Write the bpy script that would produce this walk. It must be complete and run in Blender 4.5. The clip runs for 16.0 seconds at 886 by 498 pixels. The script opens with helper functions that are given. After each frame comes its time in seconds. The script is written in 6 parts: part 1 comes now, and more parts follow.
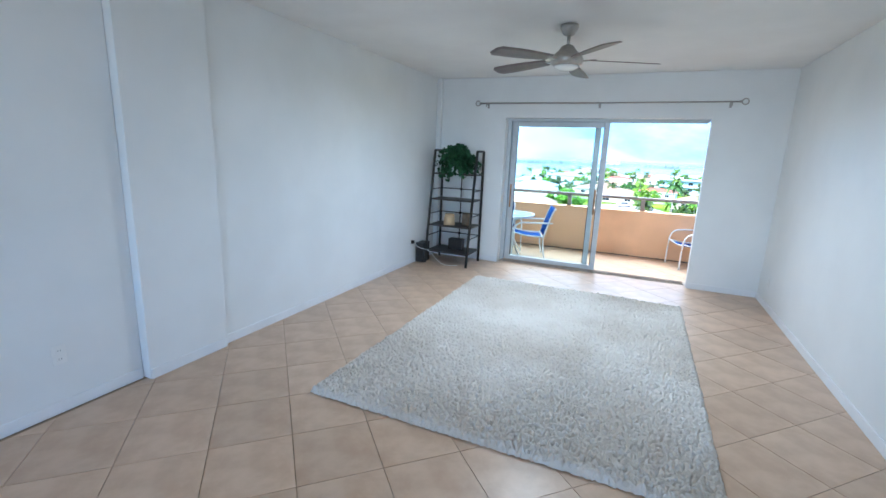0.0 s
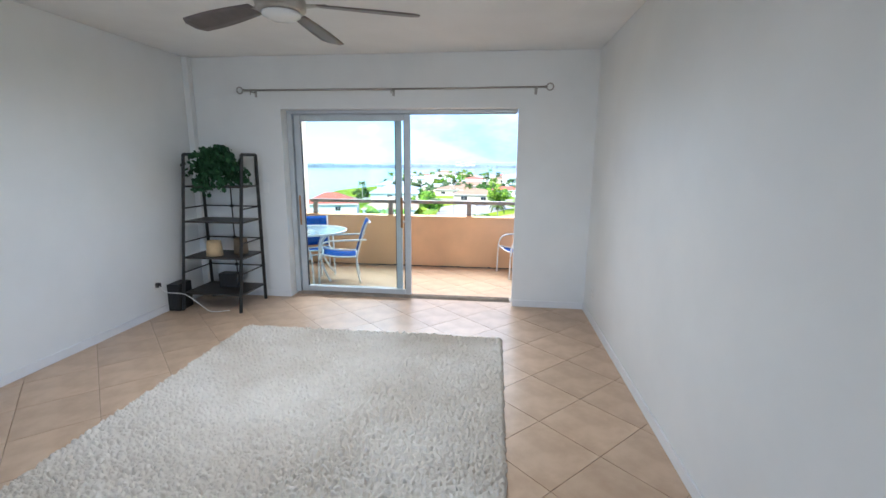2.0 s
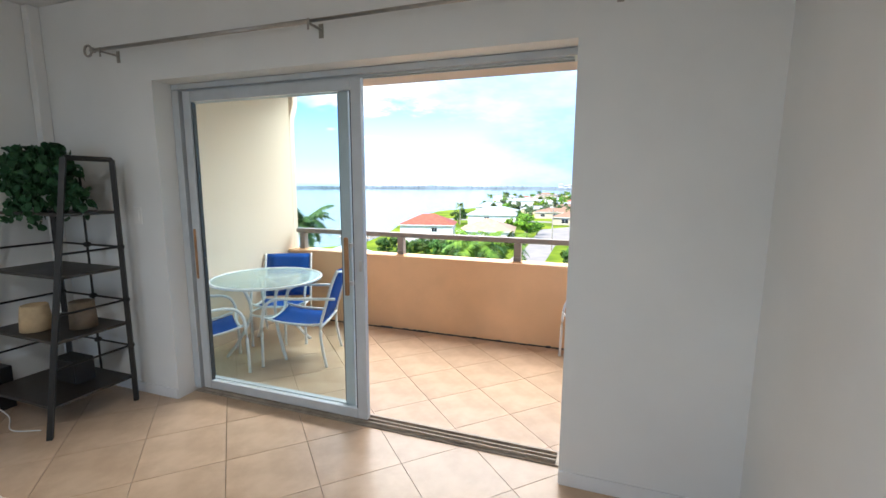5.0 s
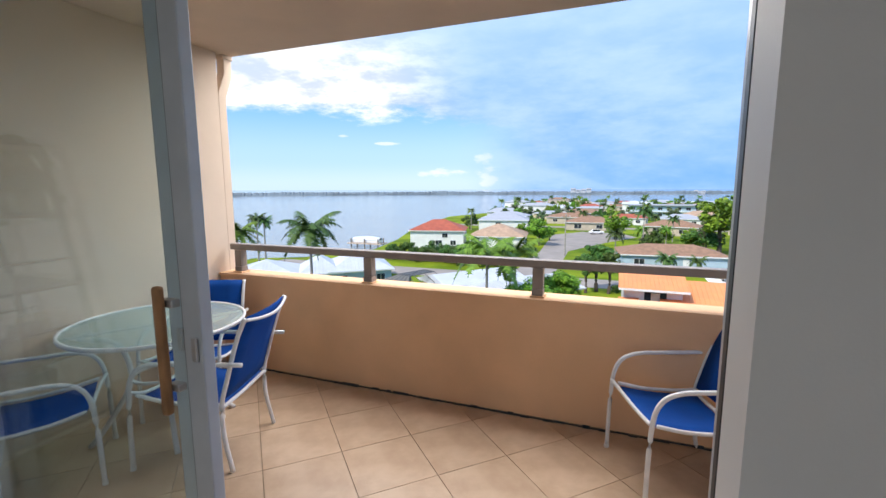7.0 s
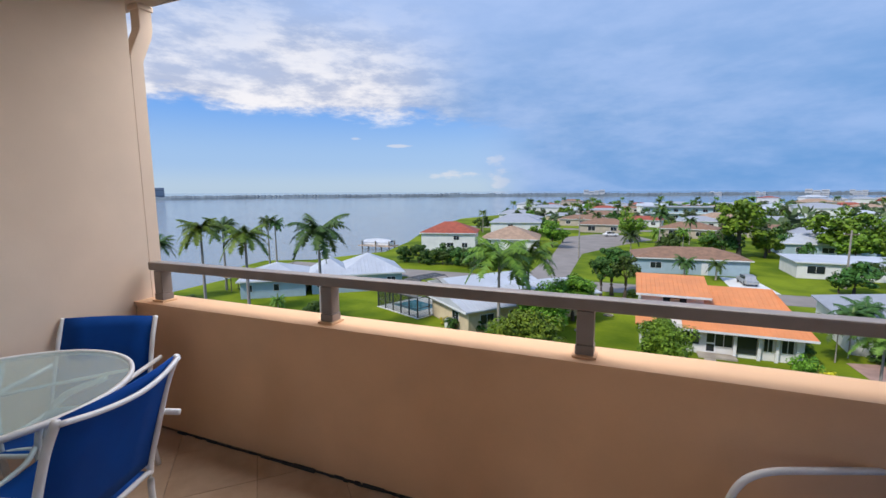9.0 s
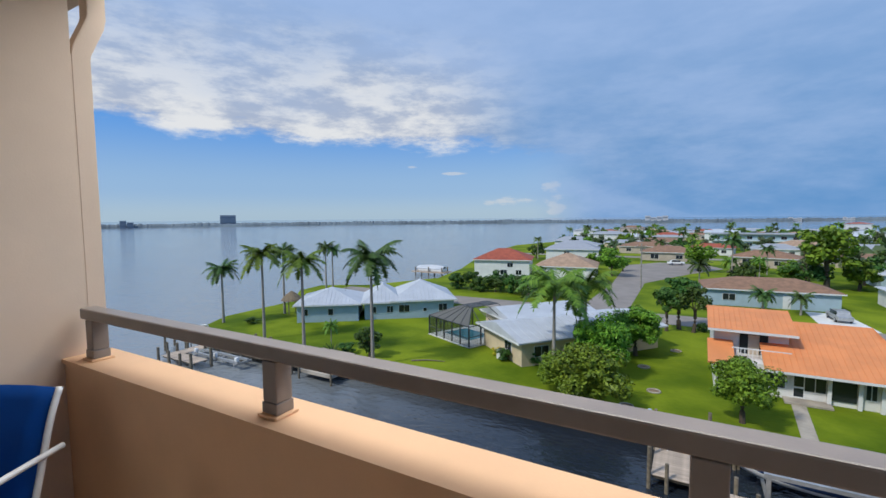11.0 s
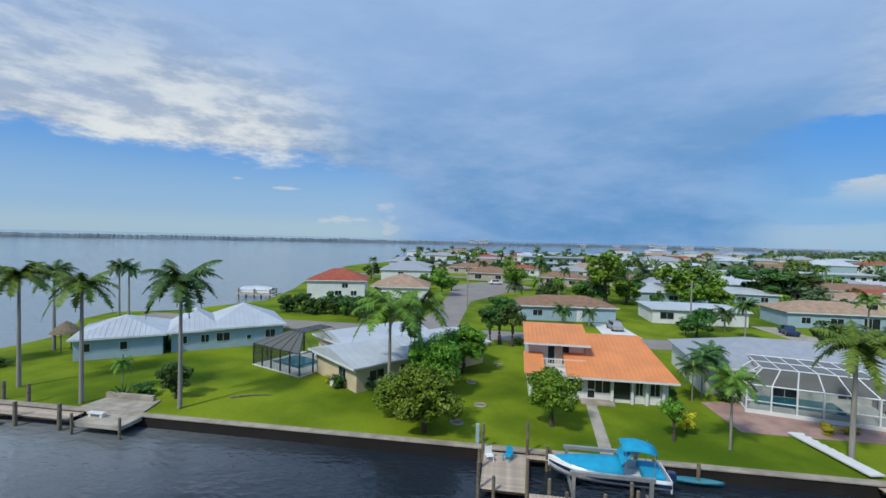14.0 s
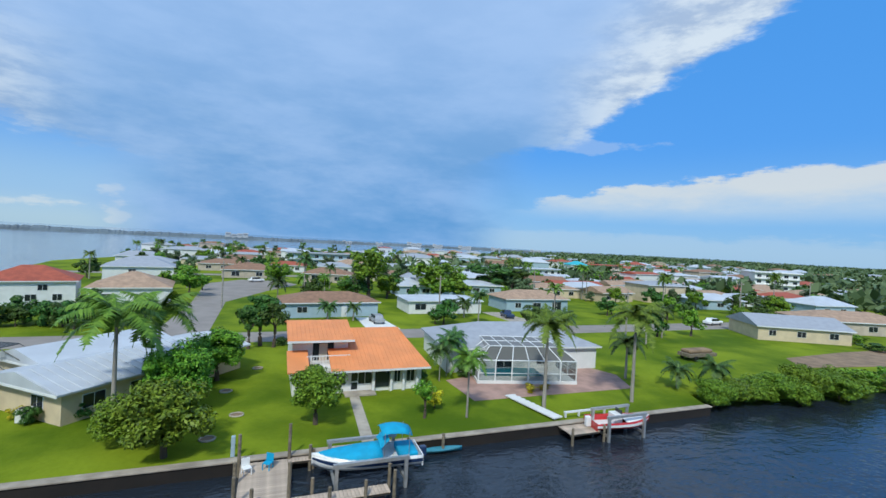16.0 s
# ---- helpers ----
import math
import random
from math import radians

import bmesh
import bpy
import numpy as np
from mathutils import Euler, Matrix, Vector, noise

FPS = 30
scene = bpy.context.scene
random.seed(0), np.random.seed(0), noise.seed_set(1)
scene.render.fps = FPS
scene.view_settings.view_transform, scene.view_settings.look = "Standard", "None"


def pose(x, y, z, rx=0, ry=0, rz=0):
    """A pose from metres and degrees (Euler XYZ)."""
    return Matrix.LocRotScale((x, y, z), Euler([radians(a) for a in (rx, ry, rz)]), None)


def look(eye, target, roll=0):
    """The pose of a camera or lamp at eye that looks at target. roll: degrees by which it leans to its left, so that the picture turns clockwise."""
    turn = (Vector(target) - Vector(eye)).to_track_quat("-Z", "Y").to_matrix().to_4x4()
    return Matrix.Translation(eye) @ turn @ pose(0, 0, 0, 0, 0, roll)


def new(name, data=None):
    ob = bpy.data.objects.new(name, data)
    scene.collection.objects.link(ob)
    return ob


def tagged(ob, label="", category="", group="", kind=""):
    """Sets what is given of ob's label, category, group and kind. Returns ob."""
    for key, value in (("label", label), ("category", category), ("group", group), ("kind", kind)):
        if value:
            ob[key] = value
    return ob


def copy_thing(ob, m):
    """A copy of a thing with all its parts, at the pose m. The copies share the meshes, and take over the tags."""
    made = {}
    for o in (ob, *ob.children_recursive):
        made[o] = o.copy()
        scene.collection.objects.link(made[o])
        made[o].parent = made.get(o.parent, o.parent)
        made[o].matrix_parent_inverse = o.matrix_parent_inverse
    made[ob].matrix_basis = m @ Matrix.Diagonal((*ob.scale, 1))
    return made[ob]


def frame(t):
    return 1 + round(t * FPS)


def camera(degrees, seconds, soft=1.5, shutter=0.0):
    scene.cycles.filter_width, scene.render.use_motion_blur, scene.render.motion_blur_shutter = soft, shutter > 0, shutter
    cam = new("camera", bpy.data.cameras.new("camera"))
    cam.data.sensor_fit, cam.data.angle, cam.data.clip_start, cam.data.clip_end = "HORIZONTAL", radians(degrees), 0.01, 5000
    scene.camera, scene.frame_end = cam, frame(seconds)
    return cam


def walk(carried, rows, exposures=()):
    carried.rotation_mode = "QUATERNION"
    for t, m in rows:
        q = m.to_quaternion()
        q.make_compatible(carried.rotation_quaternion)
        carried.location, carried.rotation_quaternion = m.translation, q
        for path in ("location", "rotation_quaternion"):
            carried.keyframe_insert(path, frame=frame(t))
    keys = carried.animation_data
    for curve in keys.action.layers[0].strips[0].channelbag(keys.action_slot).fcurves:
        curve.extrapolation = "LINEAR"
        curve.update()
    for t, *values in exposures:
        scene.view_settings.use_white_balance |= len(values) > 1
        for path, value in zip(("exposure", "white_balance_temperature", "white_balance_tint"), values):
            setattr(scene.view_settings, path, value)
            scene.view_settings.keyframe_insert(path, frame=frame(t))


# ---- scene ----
cam = camera(90.0, 16.0)
PATH = [
    (0, (2.934, -6.419, 1.611), (2.15, -4.629, 1.186), 2.3),
    (0.5, (3.025, -6.041, 1.615), (2.524, -4.151, 1.194), 1.6),
    (1, (3.086, -5.623, 1.581), (2.805, -3.681, 1.193), 1.1),
    (1.5, (3.284, -5.219, 1.577), (3.038, -3.273, 1.188), 0.7),
    (2, (3.402, -4.821, 1.59), (3.174, -2.873, 1.202), 0.4),
    (2.5, (3.578, -4.389, 1.589), (3.276, -2.446, 1.224), 0.4),
    (3, (3.667, -3.988, 1.617), (3.235, -2.068, 1.257), 0.5),
    (3.2, (3.706, -3.79, 1.65), (3.23, -1.884, 1.274), 0.3),
    (5.5, (3.75, -1.728, 1.473), (3.068, 0.132, 1.197), 0.3),
    (6, (3.657, -1.347, 1.458), (2.958, 0.508, 1.189), 0.1),
    (6.5, (3.569, -1.005, 1.441), (2.859, 0.846, 1.176), -0.2),
    (7, (3.436, -0.675, 1.436), (2.723, 1.173, 1.165), -0.2),
    (7.5, (3.356, -0.386, 1.435), (2.64, 1.461, 1.16), -0.1),
    (8, (3.258, -0.127, 1.427), (2.543, 1.721, 1.153), -0.2),
    (10.5, (3.02, 1.04, 1.388), (2.097, 2.804, 1.198), -0.4),
    (11, (2.952, 1.211, 1.397), (1.967, 2.945, 1.255), -0.5),
    (11.5, (2.839, 1.309, 1.431), (1.773, 2.999, 1.354), -1.0),
    (12, (2.72, 1.465, 1.43), (1.608, 3.127, 1.392), -1.0),
    (12.5, (2.653, 1.629, 1.439), (1.588, 3.322, 1.428), -0.7),
    (13, (2.604, 1.635, 1.525), (1.75, 3.444, 1.506), 0.2),
    (13.5, (2.56, 1.86, 1.53), (1.977, 3.773, 1.493), 0.8),
    (14, (2.51, 1.92, 1.57), (2.215, 3.898, 1.521), 1.4),
    (14.5, (2.48, 1.94, 1.585), (2.47, 3.939, 1.534), 1.6),
    (15, (2.46, 1.95, 1.59), (2.717, 3.933, 1.546), 2.1),
    (15.5, (2.43, 1.96, 1.595), (2.933, 3.895, 1.558), 2.4),
    (16, (2.4, 1.965, 1.6), (3.121, 3.83, 1.575), 3.1),
]
EXPO = [(0.0, 2.3, 5300, 3), (0.8, 2.18, 5700, 6), (3.0, 1.85, 6000, 8), (5.3, 1.5, 6600, 8), (5.7, 1.28, 6700, 9), (6.2, 1.1, 6750, 11), (6.6, 0.94, 6700, 11), (7.0, 0.66, 6500, 11), (8.2, 0.22, 6400, 14), (10.3, -0.17, 6250, 10), (12.5, -0.22, 6250, 6), (13.6, -0.25, 6200, 5), (15.0, -0.12, 6050, 2), (16.0, -0.05, 5950, 2)]
walk(cam, [(t, look(e, a, r)) for t, e, a, r in PATH], EXPO)

from itertools import product
# ---- world, sun ----
SUN_EL, SUN_AZ = radians(48), radians(-150)      # behind the apartment block, from the river side


def link(tree, a, b):
    tree.links.new(a, b)


def math_node(tree, op, a, b=None, c=None, clamp=False):
    n = tree.nodes.new("ShaderNodeMath")
    n.operation, n.use_clamp = op, clamp
    for i, v in enumerate((a, b, c)):
        if v is None:
            continue
        if isinstance(v, (int, float)):
            n.inputs[i].default_value = v
        else:
            tree.links.new(v, n.inputs[i])
    return n.outputs[0]


def ramp_node(tree, fac, stops, smooth=True):
    n = tree.nodes.new("ShaderNodeValToRGB")
    n.color_ramp.interpolation = "EASE" if smooth else "LINEAR"
    el = n.color_ramp.elements
    while len(el) < len(stops):
        el.new(0.5)
    for e, (p, c) in zip(el, stops):
        e.position = p
        e.color = (c, c, c, 1) if isinstance(c, (int, float)) else (*c, 1)
    tree.links.new(fac, n.inputs[0])
    return n.outputs[0]


def mix_node(tree, fac, a, b):
    n = tree.nodes.new("ShaderNodeMix")
    n.data_type = "RGBA"
    for sock, v in ((n.inputs[0], fac), (n.inputs[6], a), (n.inputs[7], b)):
        if isinstance(v, (int, float)):
            sock.default_value = v
        elif isinstance(v, tuple):
            sock.default_value = (*v, 1)
        else:
            tree.links.new(v, sock)
    return n.outputs[2]


def noise_node(tree, vec, scale, detail=4, rough=0.55):
    n = tree.nodes.new("ShaderNodeTexNoise")
    n.inputs["Scale"].default_value, n.inputs["Detail"].default_value, n.inputs["Roughness"].default_value = scale, detail, rough
    if vec is not None:
        tree.links.new(vec, n.inputs["Vector"])
    return n.outputs[0]


def make_sky():
    w = bpy.data.worlds.new("sky")
    scene.world = w
    w.use_nodes = True
    t = w.node_tree
    t.nodes.clear()
    out = t.nodes.new("ShaderNodeOutputWorld")
    bg = t.nodes.new("ShaderNodeBackground")
    sky = t.nodes.new("ShaderNodeTexSky")
    sky.sky_type, sky.sun_disc = "NISHITA", False
    sky.sun_elevation, sky.sun_rotation = SUN_EL, SUN_AZ
    sky.air_density, sky.dust_density, sky.ozone_density = 1.0, 0.6, 1.6
    co = t.nodes.new("ShaderNodeTexCoord").outputs["Generated"]
    sep = t.nodes.new("ShaderNodeSeparateXYZ")
    t.links.new(co, sep.inputs[0])
    az = math_node(t, "MULTIPLY", math_node(t, "ARCTAN2", sep.outputs[0], sep.outputs[1]), 180 / math.pi)
    el = math_node(t, "MULTIPLY", math_node(t, "ARCSINE", sep.outputs[2]), 180 / math.pi)
    u = math_node(t, "MULTIPLY_ADD", az, 1 / 360, 0.5, clamp=True)
    # stretched coordinates for flat streaky clouds
    vec = t.nodes.new("ShaderNodeCombineXYZ")
    t.links.new(math_node(t, "MULTIPLY", az, 0.045), vec.inputs[0])
    t.links.new(math_node(t, "MULTIPLY", el, 0.13), vec.inputs[1])
    n1 = noise_node(t, vec.outputs[0], 1.0, 6, 0.6)
    n2 = noise_node(t, vec.outputs[0], 3.2, 7, 0.62)
    # lower edge of the great anvil cloud, by azimuth (value x 60 - 10 = elevation in degrees)
    A = lambda d: (d + 180) / 360
    E = lambda d: (d + 10) / 60
    edge = ramp_node(t, u, [(0.0, E(30)), (A(-110), E(16)), (A(-75), E(11)), (A(-49), E(9.6)), (A(-25), E(9.2)), (A(-14), E(7.5)), (A(0), E(7)),
                            (A(16), E(8)), (A(24), E(10)), (A(31), E(12)), (A(37), E(13.5)), (A(46), E(19)), (A(66), E(28.5)), (A(110), E(45))], smooth=False)
    edge = math_node(t, "MULTIPLY_ADD", edge, 60, -10)
    above = math_node(t, "SUBTRACT", el, edge)
    wob = math_node(t, "MULTIPLY_ADD", n2, 7, -3.5)
    body = ramp_node(t, math_node(t, "MULTIPLY_ADD", math_node(t, "ADD", above, wob), 1 / 8, 0.5, clamp=True), [(0.38, 0), (0.64, 1)])
    # soft column of rain under the middle of the anvil
    azw = math_node(t, "ADD", az, math_node(t, "MULTIPLY_ADD", n1, 10, -5))
    rain = ramp_node(t, math_node(t, "MULTIPLY_ADD", azw, 1 / 360, 0.5, clamp=True), [(A(-19), 0), (A(-9), 1), (A(20), 1), (A(33), 0)])
    rain = math_node(t, "MULTIPLY", rain, ramp_node(t, math_node(t, "MULTIPLY", el, 1 / 40, clamp=True), [(0.3, 1), (0.5, 0)]))
    body = math_node(t, "MAXIMUM", body, rain)
    near_edge = ramp_node(t, math_node(t, "MULTIPLY", math_node(t, "ADD", above, math_node(t, "MULTIPLY_ADD", n1, 14, -7)), 1 / 22, clamp=True), [(0.05, 1), (0.75, 0)])
    west = ramp_node(t, u, [(A(-32), 1), (A(-16), 0.1), (A(30), 0), (A(44), 0.75)])
    white = math_node(t, "MULTIPLY", near_edge, west)
    puff = ramp_node(t, n2, [(0.38, 0.0), (0.62, 1.0)])
    soft = ramp_node(t, n1, [(0.35, 0.0), (0.65, 1.0)])
    grey = mix_node(t, ramp_node(t, math_node(t, "MULTIPLY", el, 1 / 40, clamp=True), [(0.05, 0), (0.8, 1)]), (1.45, 3.4, 6.6), (3.7, 5.2, 8.2))
    grey = mix_node(t, math_node(t, "MULTIPLY", soft, 0.5), grey, (4.7, 6.1, 9.0))
    lit = mix_node(t, puff, (4.8, 5.4, 6.8), (9.0, 8.9, 8.9))
    cloud = mix_node(t, white, grey, lit)
    # clear sky, bluer aloft, and pale haze near the horizon
    clear = mix_node(t, ramp_node(t, math_node(t, "MULTIPLY", el, 1 / 40, clamp=True), [(0.0, 0), (0.09, 0.36), (0.32, 1)]), mix_node(t, ramp_node(t, u, [(A(0), 0), (A(40), 1)]), (4.7, 6.4, 8.0), (2.7, 5.2, 8.3)), (0.95, 3.6, 9.2))
    clear = mix_node(t, 0.2, clear, sky.outputs[0])
    # small low cumulus and thin streaks
    for a0, e0, wa, we, amt in ((-15.0, 2.0, 1.8, 2.6, 0.5), (-19, 1.9, 5.0, 1.0, 0.5), (-27, 5.6, 2.4, 0.3, 0.5), (-33, 6.4, 1.4, 0.25, 0.4), (40, 12.6, 10.0, 1.2, 0.22)):
        q = math_node(t, "POWER", math_node(t, "ABSOLUTE", math_node(t, "MULTIPLY_ADD", azw, 1 / wa, -a0 / wa)), 2)
        p = math_node(t, "POWER", math_node(t, "ABSOLUTE", math_node(t, "MULTIPLY_ADD", el, 1 / we, -e0 / we)), 2)
        f = math_node(t, "MULTIPLY_ADD", n2, 4.0, math_node(t, "SUBTRACT", -1.45, math_node(t, "ADD", p, q)))
        clear = mix_node(t, math_node(t, "MULTIPLY", ramp_node(t, f, [(0.05, 0), (0.55, 1)]), amt), clear, (8.2, 7.9, 7.6))
    col = mix_node(t, body, clear, cloud)
    # bank of heaped cloud to the east
    top = math_node(t, "MULTIPLY_ADD", ramp_node(t, u, [(A(30), E(5)), (A(36), E(7.0)), (A(46), E(8.8)), (A(60), E(9.8)), (A(130), E(9))], smooth=False), 60, -10)
    top = math_node(t, "ADD", top, math_node(t, "MULTIPLY_ADD", n2, 5, -2.5))
    low = math_node(t, "MULTIPLY_ADD", n1, 3.0, 3.0)
    upper = ramp_node(t, math_node(t, "MULTIPLY_ADD", math_node(t, "SUBTRACT", top, el), 0.4, 0.3, clamp=True), [(0.3, 0), (0.6, 1)])
    lower = ramp_node(t, math_node(t, "MULTIPLY_ADD", math_node(t, "SUBTRACT", el, low), 0.25, 0.5, clamp=True), [(0.2, 0), (0.8, 1)])
    bank = math_node(t, "MULTIPLY", math_node(t, "MULTIPLY", upper, lower), ramp_node(t, u, [(A(27), 0), (A(37), 1), (A(120), 1), (A(150), 0)]))
    bank_col = mix_node(t, ramp_node(t, math_node(t, "MULTIPLY_ADD", math_node(t, "SUBTRACT", el, low), 0.2, math_node(t, "MULTIPLY_ADD", n2, 0.8, -0.35), clamp=True), [(0.1, 0), (0.75, 1)]), (5.2, 6.4, 8.0), (8.3, 7.8, 7.2))
    col = mix_node(t, math_node(t, "MULTIPLY", bank, 0.8), col, bank_col)
    # ragged small heaps under it, near the horizon
    heap = math_node(t, "MULTIPLY", ramp_node(t, math_node(t, "MULTIPLY_ADD", n2, 4.5, math_node(t, "SUBTRACT", 0.4, el)), [(0.0, 0), (0.9, 1)]), ramp_node(t, u, [(A(24), 0), (A(32), 0.35), (A(120), 0.35), (A(150), 0)]))
    col = mix_node(t, heap, col, (5.9, 6.7, 7.7))
    bg.inputs["Strength"].default_value = 0.1
    t.links.new(col, bg.inputs["Color"])
    t.links.new(bg.outputs[0], out.inputs[0])


make_sky()
sun_data = bpy.data.lights.new("sun", "SUN")
sun_data.energy, sun_data.angle, sun_data.color = 3.2, radians(6), (1.0, 0.93, 0.82)
sun = new("sun", sun_data)
sun.rotation_euler = Vector((-math.sin(SUN_AZ) * math.cos(SUN_EL), -math.cos(SUN_AZ) * math.cos(SUN_EL), -math.sin(SUN_EL))).to_track_quat("-Z", "Y").to_euler()



def fill_lamp(name, m, w, h, watts, color):
    """An added area lamp that brightens room or balcony; no such source is seen."""
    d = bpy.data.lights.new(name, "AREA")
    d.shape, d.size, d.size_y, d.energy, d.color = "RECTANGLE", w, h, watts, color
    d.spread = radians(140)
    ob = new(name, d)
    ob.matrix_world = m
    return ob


# fill from behind the camera, where no light source is known
fill_lamp("fill_rear", look((2.2, -9.72, 1.35), (2.2, 0, 1.30)), 3.3, 1.8, 8, (0.93, 0.97, 1.0))
# hangs in open air above the rail, added to brighten the balcony
fill_lamp("fill_balcony", look((2.3, 3.0, 3.3), (2.2, 0.6, 0.0)), 4.2, 1.9, 108, (1.0, 0.96, 0.90))

# fill added just under the ceiling fan's bowl, whose own light is off
fan_fill = new("fill_under_fan", bpy.data.lights.new("fill_under_fan", "AREA"))
fan_fill.data.shape, fan_fill.data.size, fan_fill.data.energy, fan_fill.data.color = "DISK", 0.18, 8, (0.94, 0.97, 1.0)
fan_fill.location = (2.223, -2.345, 2.315)

# ---- materials ----


def mat(name, color, rough=0.6, metal=0.0, var=0.12, scale=6.0, fine=60.0, bump=0.1, dist=0.004, per_object=0.0, spec=0.5, other=None, coat=0.0):
    """Two noises, coarse and fine, vary colour, roughness and relief."""
    m = bpy.data.materials.new(name)
    m.use_nodes = True
    t = m.node_tree
    b = t.nodes["Principled BSDF"]
    b.inputs["Metallic"].default_value = metal
    b.inputs["Specular IOR Level"].default_value = spec
    b.inputs["Coat Weight"].default_value = coat
    co = t.nodes.new("ShaderNodeTexCoord").outputs["Object"]
    n1, n2 = noise_node(t, co, scale, 5), noise_node(t, co, fine, 3)
    dark = tuple(c * (1 - var) for c in color)
    light = other or tuple(min(1, c * (1 + var)) for c in color)
    col = mix_node(t, ramp_node(t, n1, [(0.3, 0), (0.7, 1)]), dark, light)
    col = mix_node(t, math_node(t, "MULTIPLY", n2, var), col, tuple(c * 0.55 for c in color))
    if per_object:
        r = t.nodes.new("ShaderNodeObjectInfo").outputs["Random"]
        hsv = t.nodes.new("ShaderNodeHueSaturation")
        t.links.new(math_node(t, "MULTIPLY_ADD", r, 2 * per_object, 1 - per_object), hsv.inputs["Value"])
        t.links.new(col, hsv.inputs["Color"])
        col = hsv.outputs[0]
    t.links.new(col, b.inputs["Base Color"])
    t.links.new(math_node(t, "MULTIPLY_ADD", n1, 0.2, rough - 0.1, clamp=True), b.inputs["Roughness"])
    if bump:
        bn = t.nodes.new("ShaderNodeBump")
        bn.inputs["Strength"].default_value, bn.inputs["Distance"].default_value = bump, dist
        t.links.new(math_node(t, "ADD", math_node(t, "MULTIPLY", n1, 0.4), n2), bn.inputs["Height"])
        t.links.new(bn.outputs[0], b.inputs["Normal"])
    return m


def leaf_mat(name, a, b_, rough=0.5):
    m = bpy.data.materials.new(name)
    m.use_nodes = True
    t = m.node_tree
    b = t.nodes["Principled BSDF"]
    b.inputs["Roughness"].default_value = rough
    r = t.nodes.new("ShaderNodeNewGeometry").outputs["Random Per Island"]
    o = t.nodes.new("ShaderNodeObjectInfo").outputs["Random"]
    col = mix_node(t, r, a, b_)
    hsv = t.nodes.new("ShaderNodeHueSaturation")
    t.links.new(math_node(t, "MULTIPLY_ADD", o, 0.5, 0.78), hsv.inputs["Value"])
    t.links.new(math_node(t, "MULTIPLY_ADD", o, 0.05, 0.475), hsv.inputs["Hue"])
    t.links.new(col, hsv.inputs["Color"])
    t.links.new(hsv.outputs[0], b.inputs["Base Color"])
    b.inputs["Specular IOR Level"].default_value = 0.2
    b.inputs["Subsurface Weight"].default_value = 0.0
    return m


def glass_mat(name, color=(1, 1, 1), rough=0.0, frost=0.0, frost_color=(0.72, 0.82, 0.80)):
    m = bpy.data.materials.new(name)
    m.use_nodes = True
    t = m.node_tree
    t.nodes.clear()
    out = t.nodes.new("ShaderNodeOutputMaterial")
    tr = t.nodes.new("ShaderNodeBsdfTransparent")
    tr.inputs[0].default_value = (*color, 1)
    gl = t.nodes.new("ShaderNodeBsdfGlossy")
    gl.inputs["Roughness"].default_value = rough
    lw = t.nodes.new("ShaderNodeLayerWeight")
    lw.inputs["Blend"].default_value = 0.5
    fr = math_node(t, "MULTIPLY_ADD", math_node(t, "POWER", lw.outputs["Facing"], 4), 0.85, 0.008)
    mx = t.nodes.new("ShaderNodeMixShader")
    t.links.new(fr, mx.inputs[0])
    t.links.new(tr.outputs[0], mx.inputs[1])
    t.links.new(gl.outputs[0], mx.inputs[2])
    if frost:
        df, m2 = t.nodes.new("ShaderNodeBsdfDiffuse"), t.nodes.new("ShaderNodeMixShader")
        df.inputs[0].default_value, m2.inputs[0].default_value = (*frost_color, 1), frost
        t.links.new(mx.outputs[0], m2.inputs[1])
        t.links.new(df.outputs[0], m2.inputs[2])
        mx = m2
    t.links.new(mx.outputs[0], out.inputs[0])
    return m


WALL = mat("painted_wall", (0.78, 0.79, 0.78), 0.55, var=0.03, scale=1.5, fine=160, bump=0.12, dist=0.002)
CEIL = mat("ceiling_paint", (0.80, 0.80, 0.79), 0.8, var=0.03, scale=2, fine=220, bump=0.25, dist=0.003)
TRIM = mat("white_trim", (0.78, 0.79, 0.80), 0.4, var=0.03, scale=4, fine=90, bump=0.03)
TILE = mat("ceramic_tile", (0.53, 0.365, 0.24), 0.34, var=0.10, scale=5, fine=38, bump=0.05, dist=0.002, per_object=0.06, other=(0.61, 0.445, 0.31))
GROUT = mat("tile_grout", (0.33, 0.25, 0.17), 0.9, var=0.15, scale=9, fine=120, bump=0.2)
STUCCO = mat("peach_stucco", (0.80, 0.50, 0.29), 0.85, var=0.07, scale=1.6, fine=110, bump=0.18, dist=0.004)
SOFFIT = mat("cream_stucco", (0.76, 0.60, 0.46), 0.85, var=0.05, scale=1.6, fine=110, bump=0.12, dist=0.004)
RAILP = mat("taupe_rail_paint", (0.27, 0.225, 0.195), 0.4, var=0.08, scale=8, fine=120, bump=0.06)
ALU = mat("white_aluminium", (0.50, 0.54, 0.57), 0.38, metal=0.0, var=0.05, scale=7, fine=90, bump=0.03)
SILLM = mat("dull_bronze_track", (0.40, 0.34, 0.28), 0.5, metal=0.3, var=0.2, scale=9, fine=60, bump=0.08)
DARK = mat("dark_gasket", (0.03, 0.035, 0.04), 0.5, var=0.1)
GLASS = glass_mat("clear_glass", (0.93, 0.97, 0.97))
NICKEL = mat("brushed_nickel", (0.42, 0.40, 0.37), 0.32, metal=0.9, var=0.08, scale=20, fine=200, bump=0.05)
BLADE = mat("grey_brown_blade", (0.15, 0.125, 0.12), 0.42, var=0.16, scale=9, fine=70, bump=0.06)
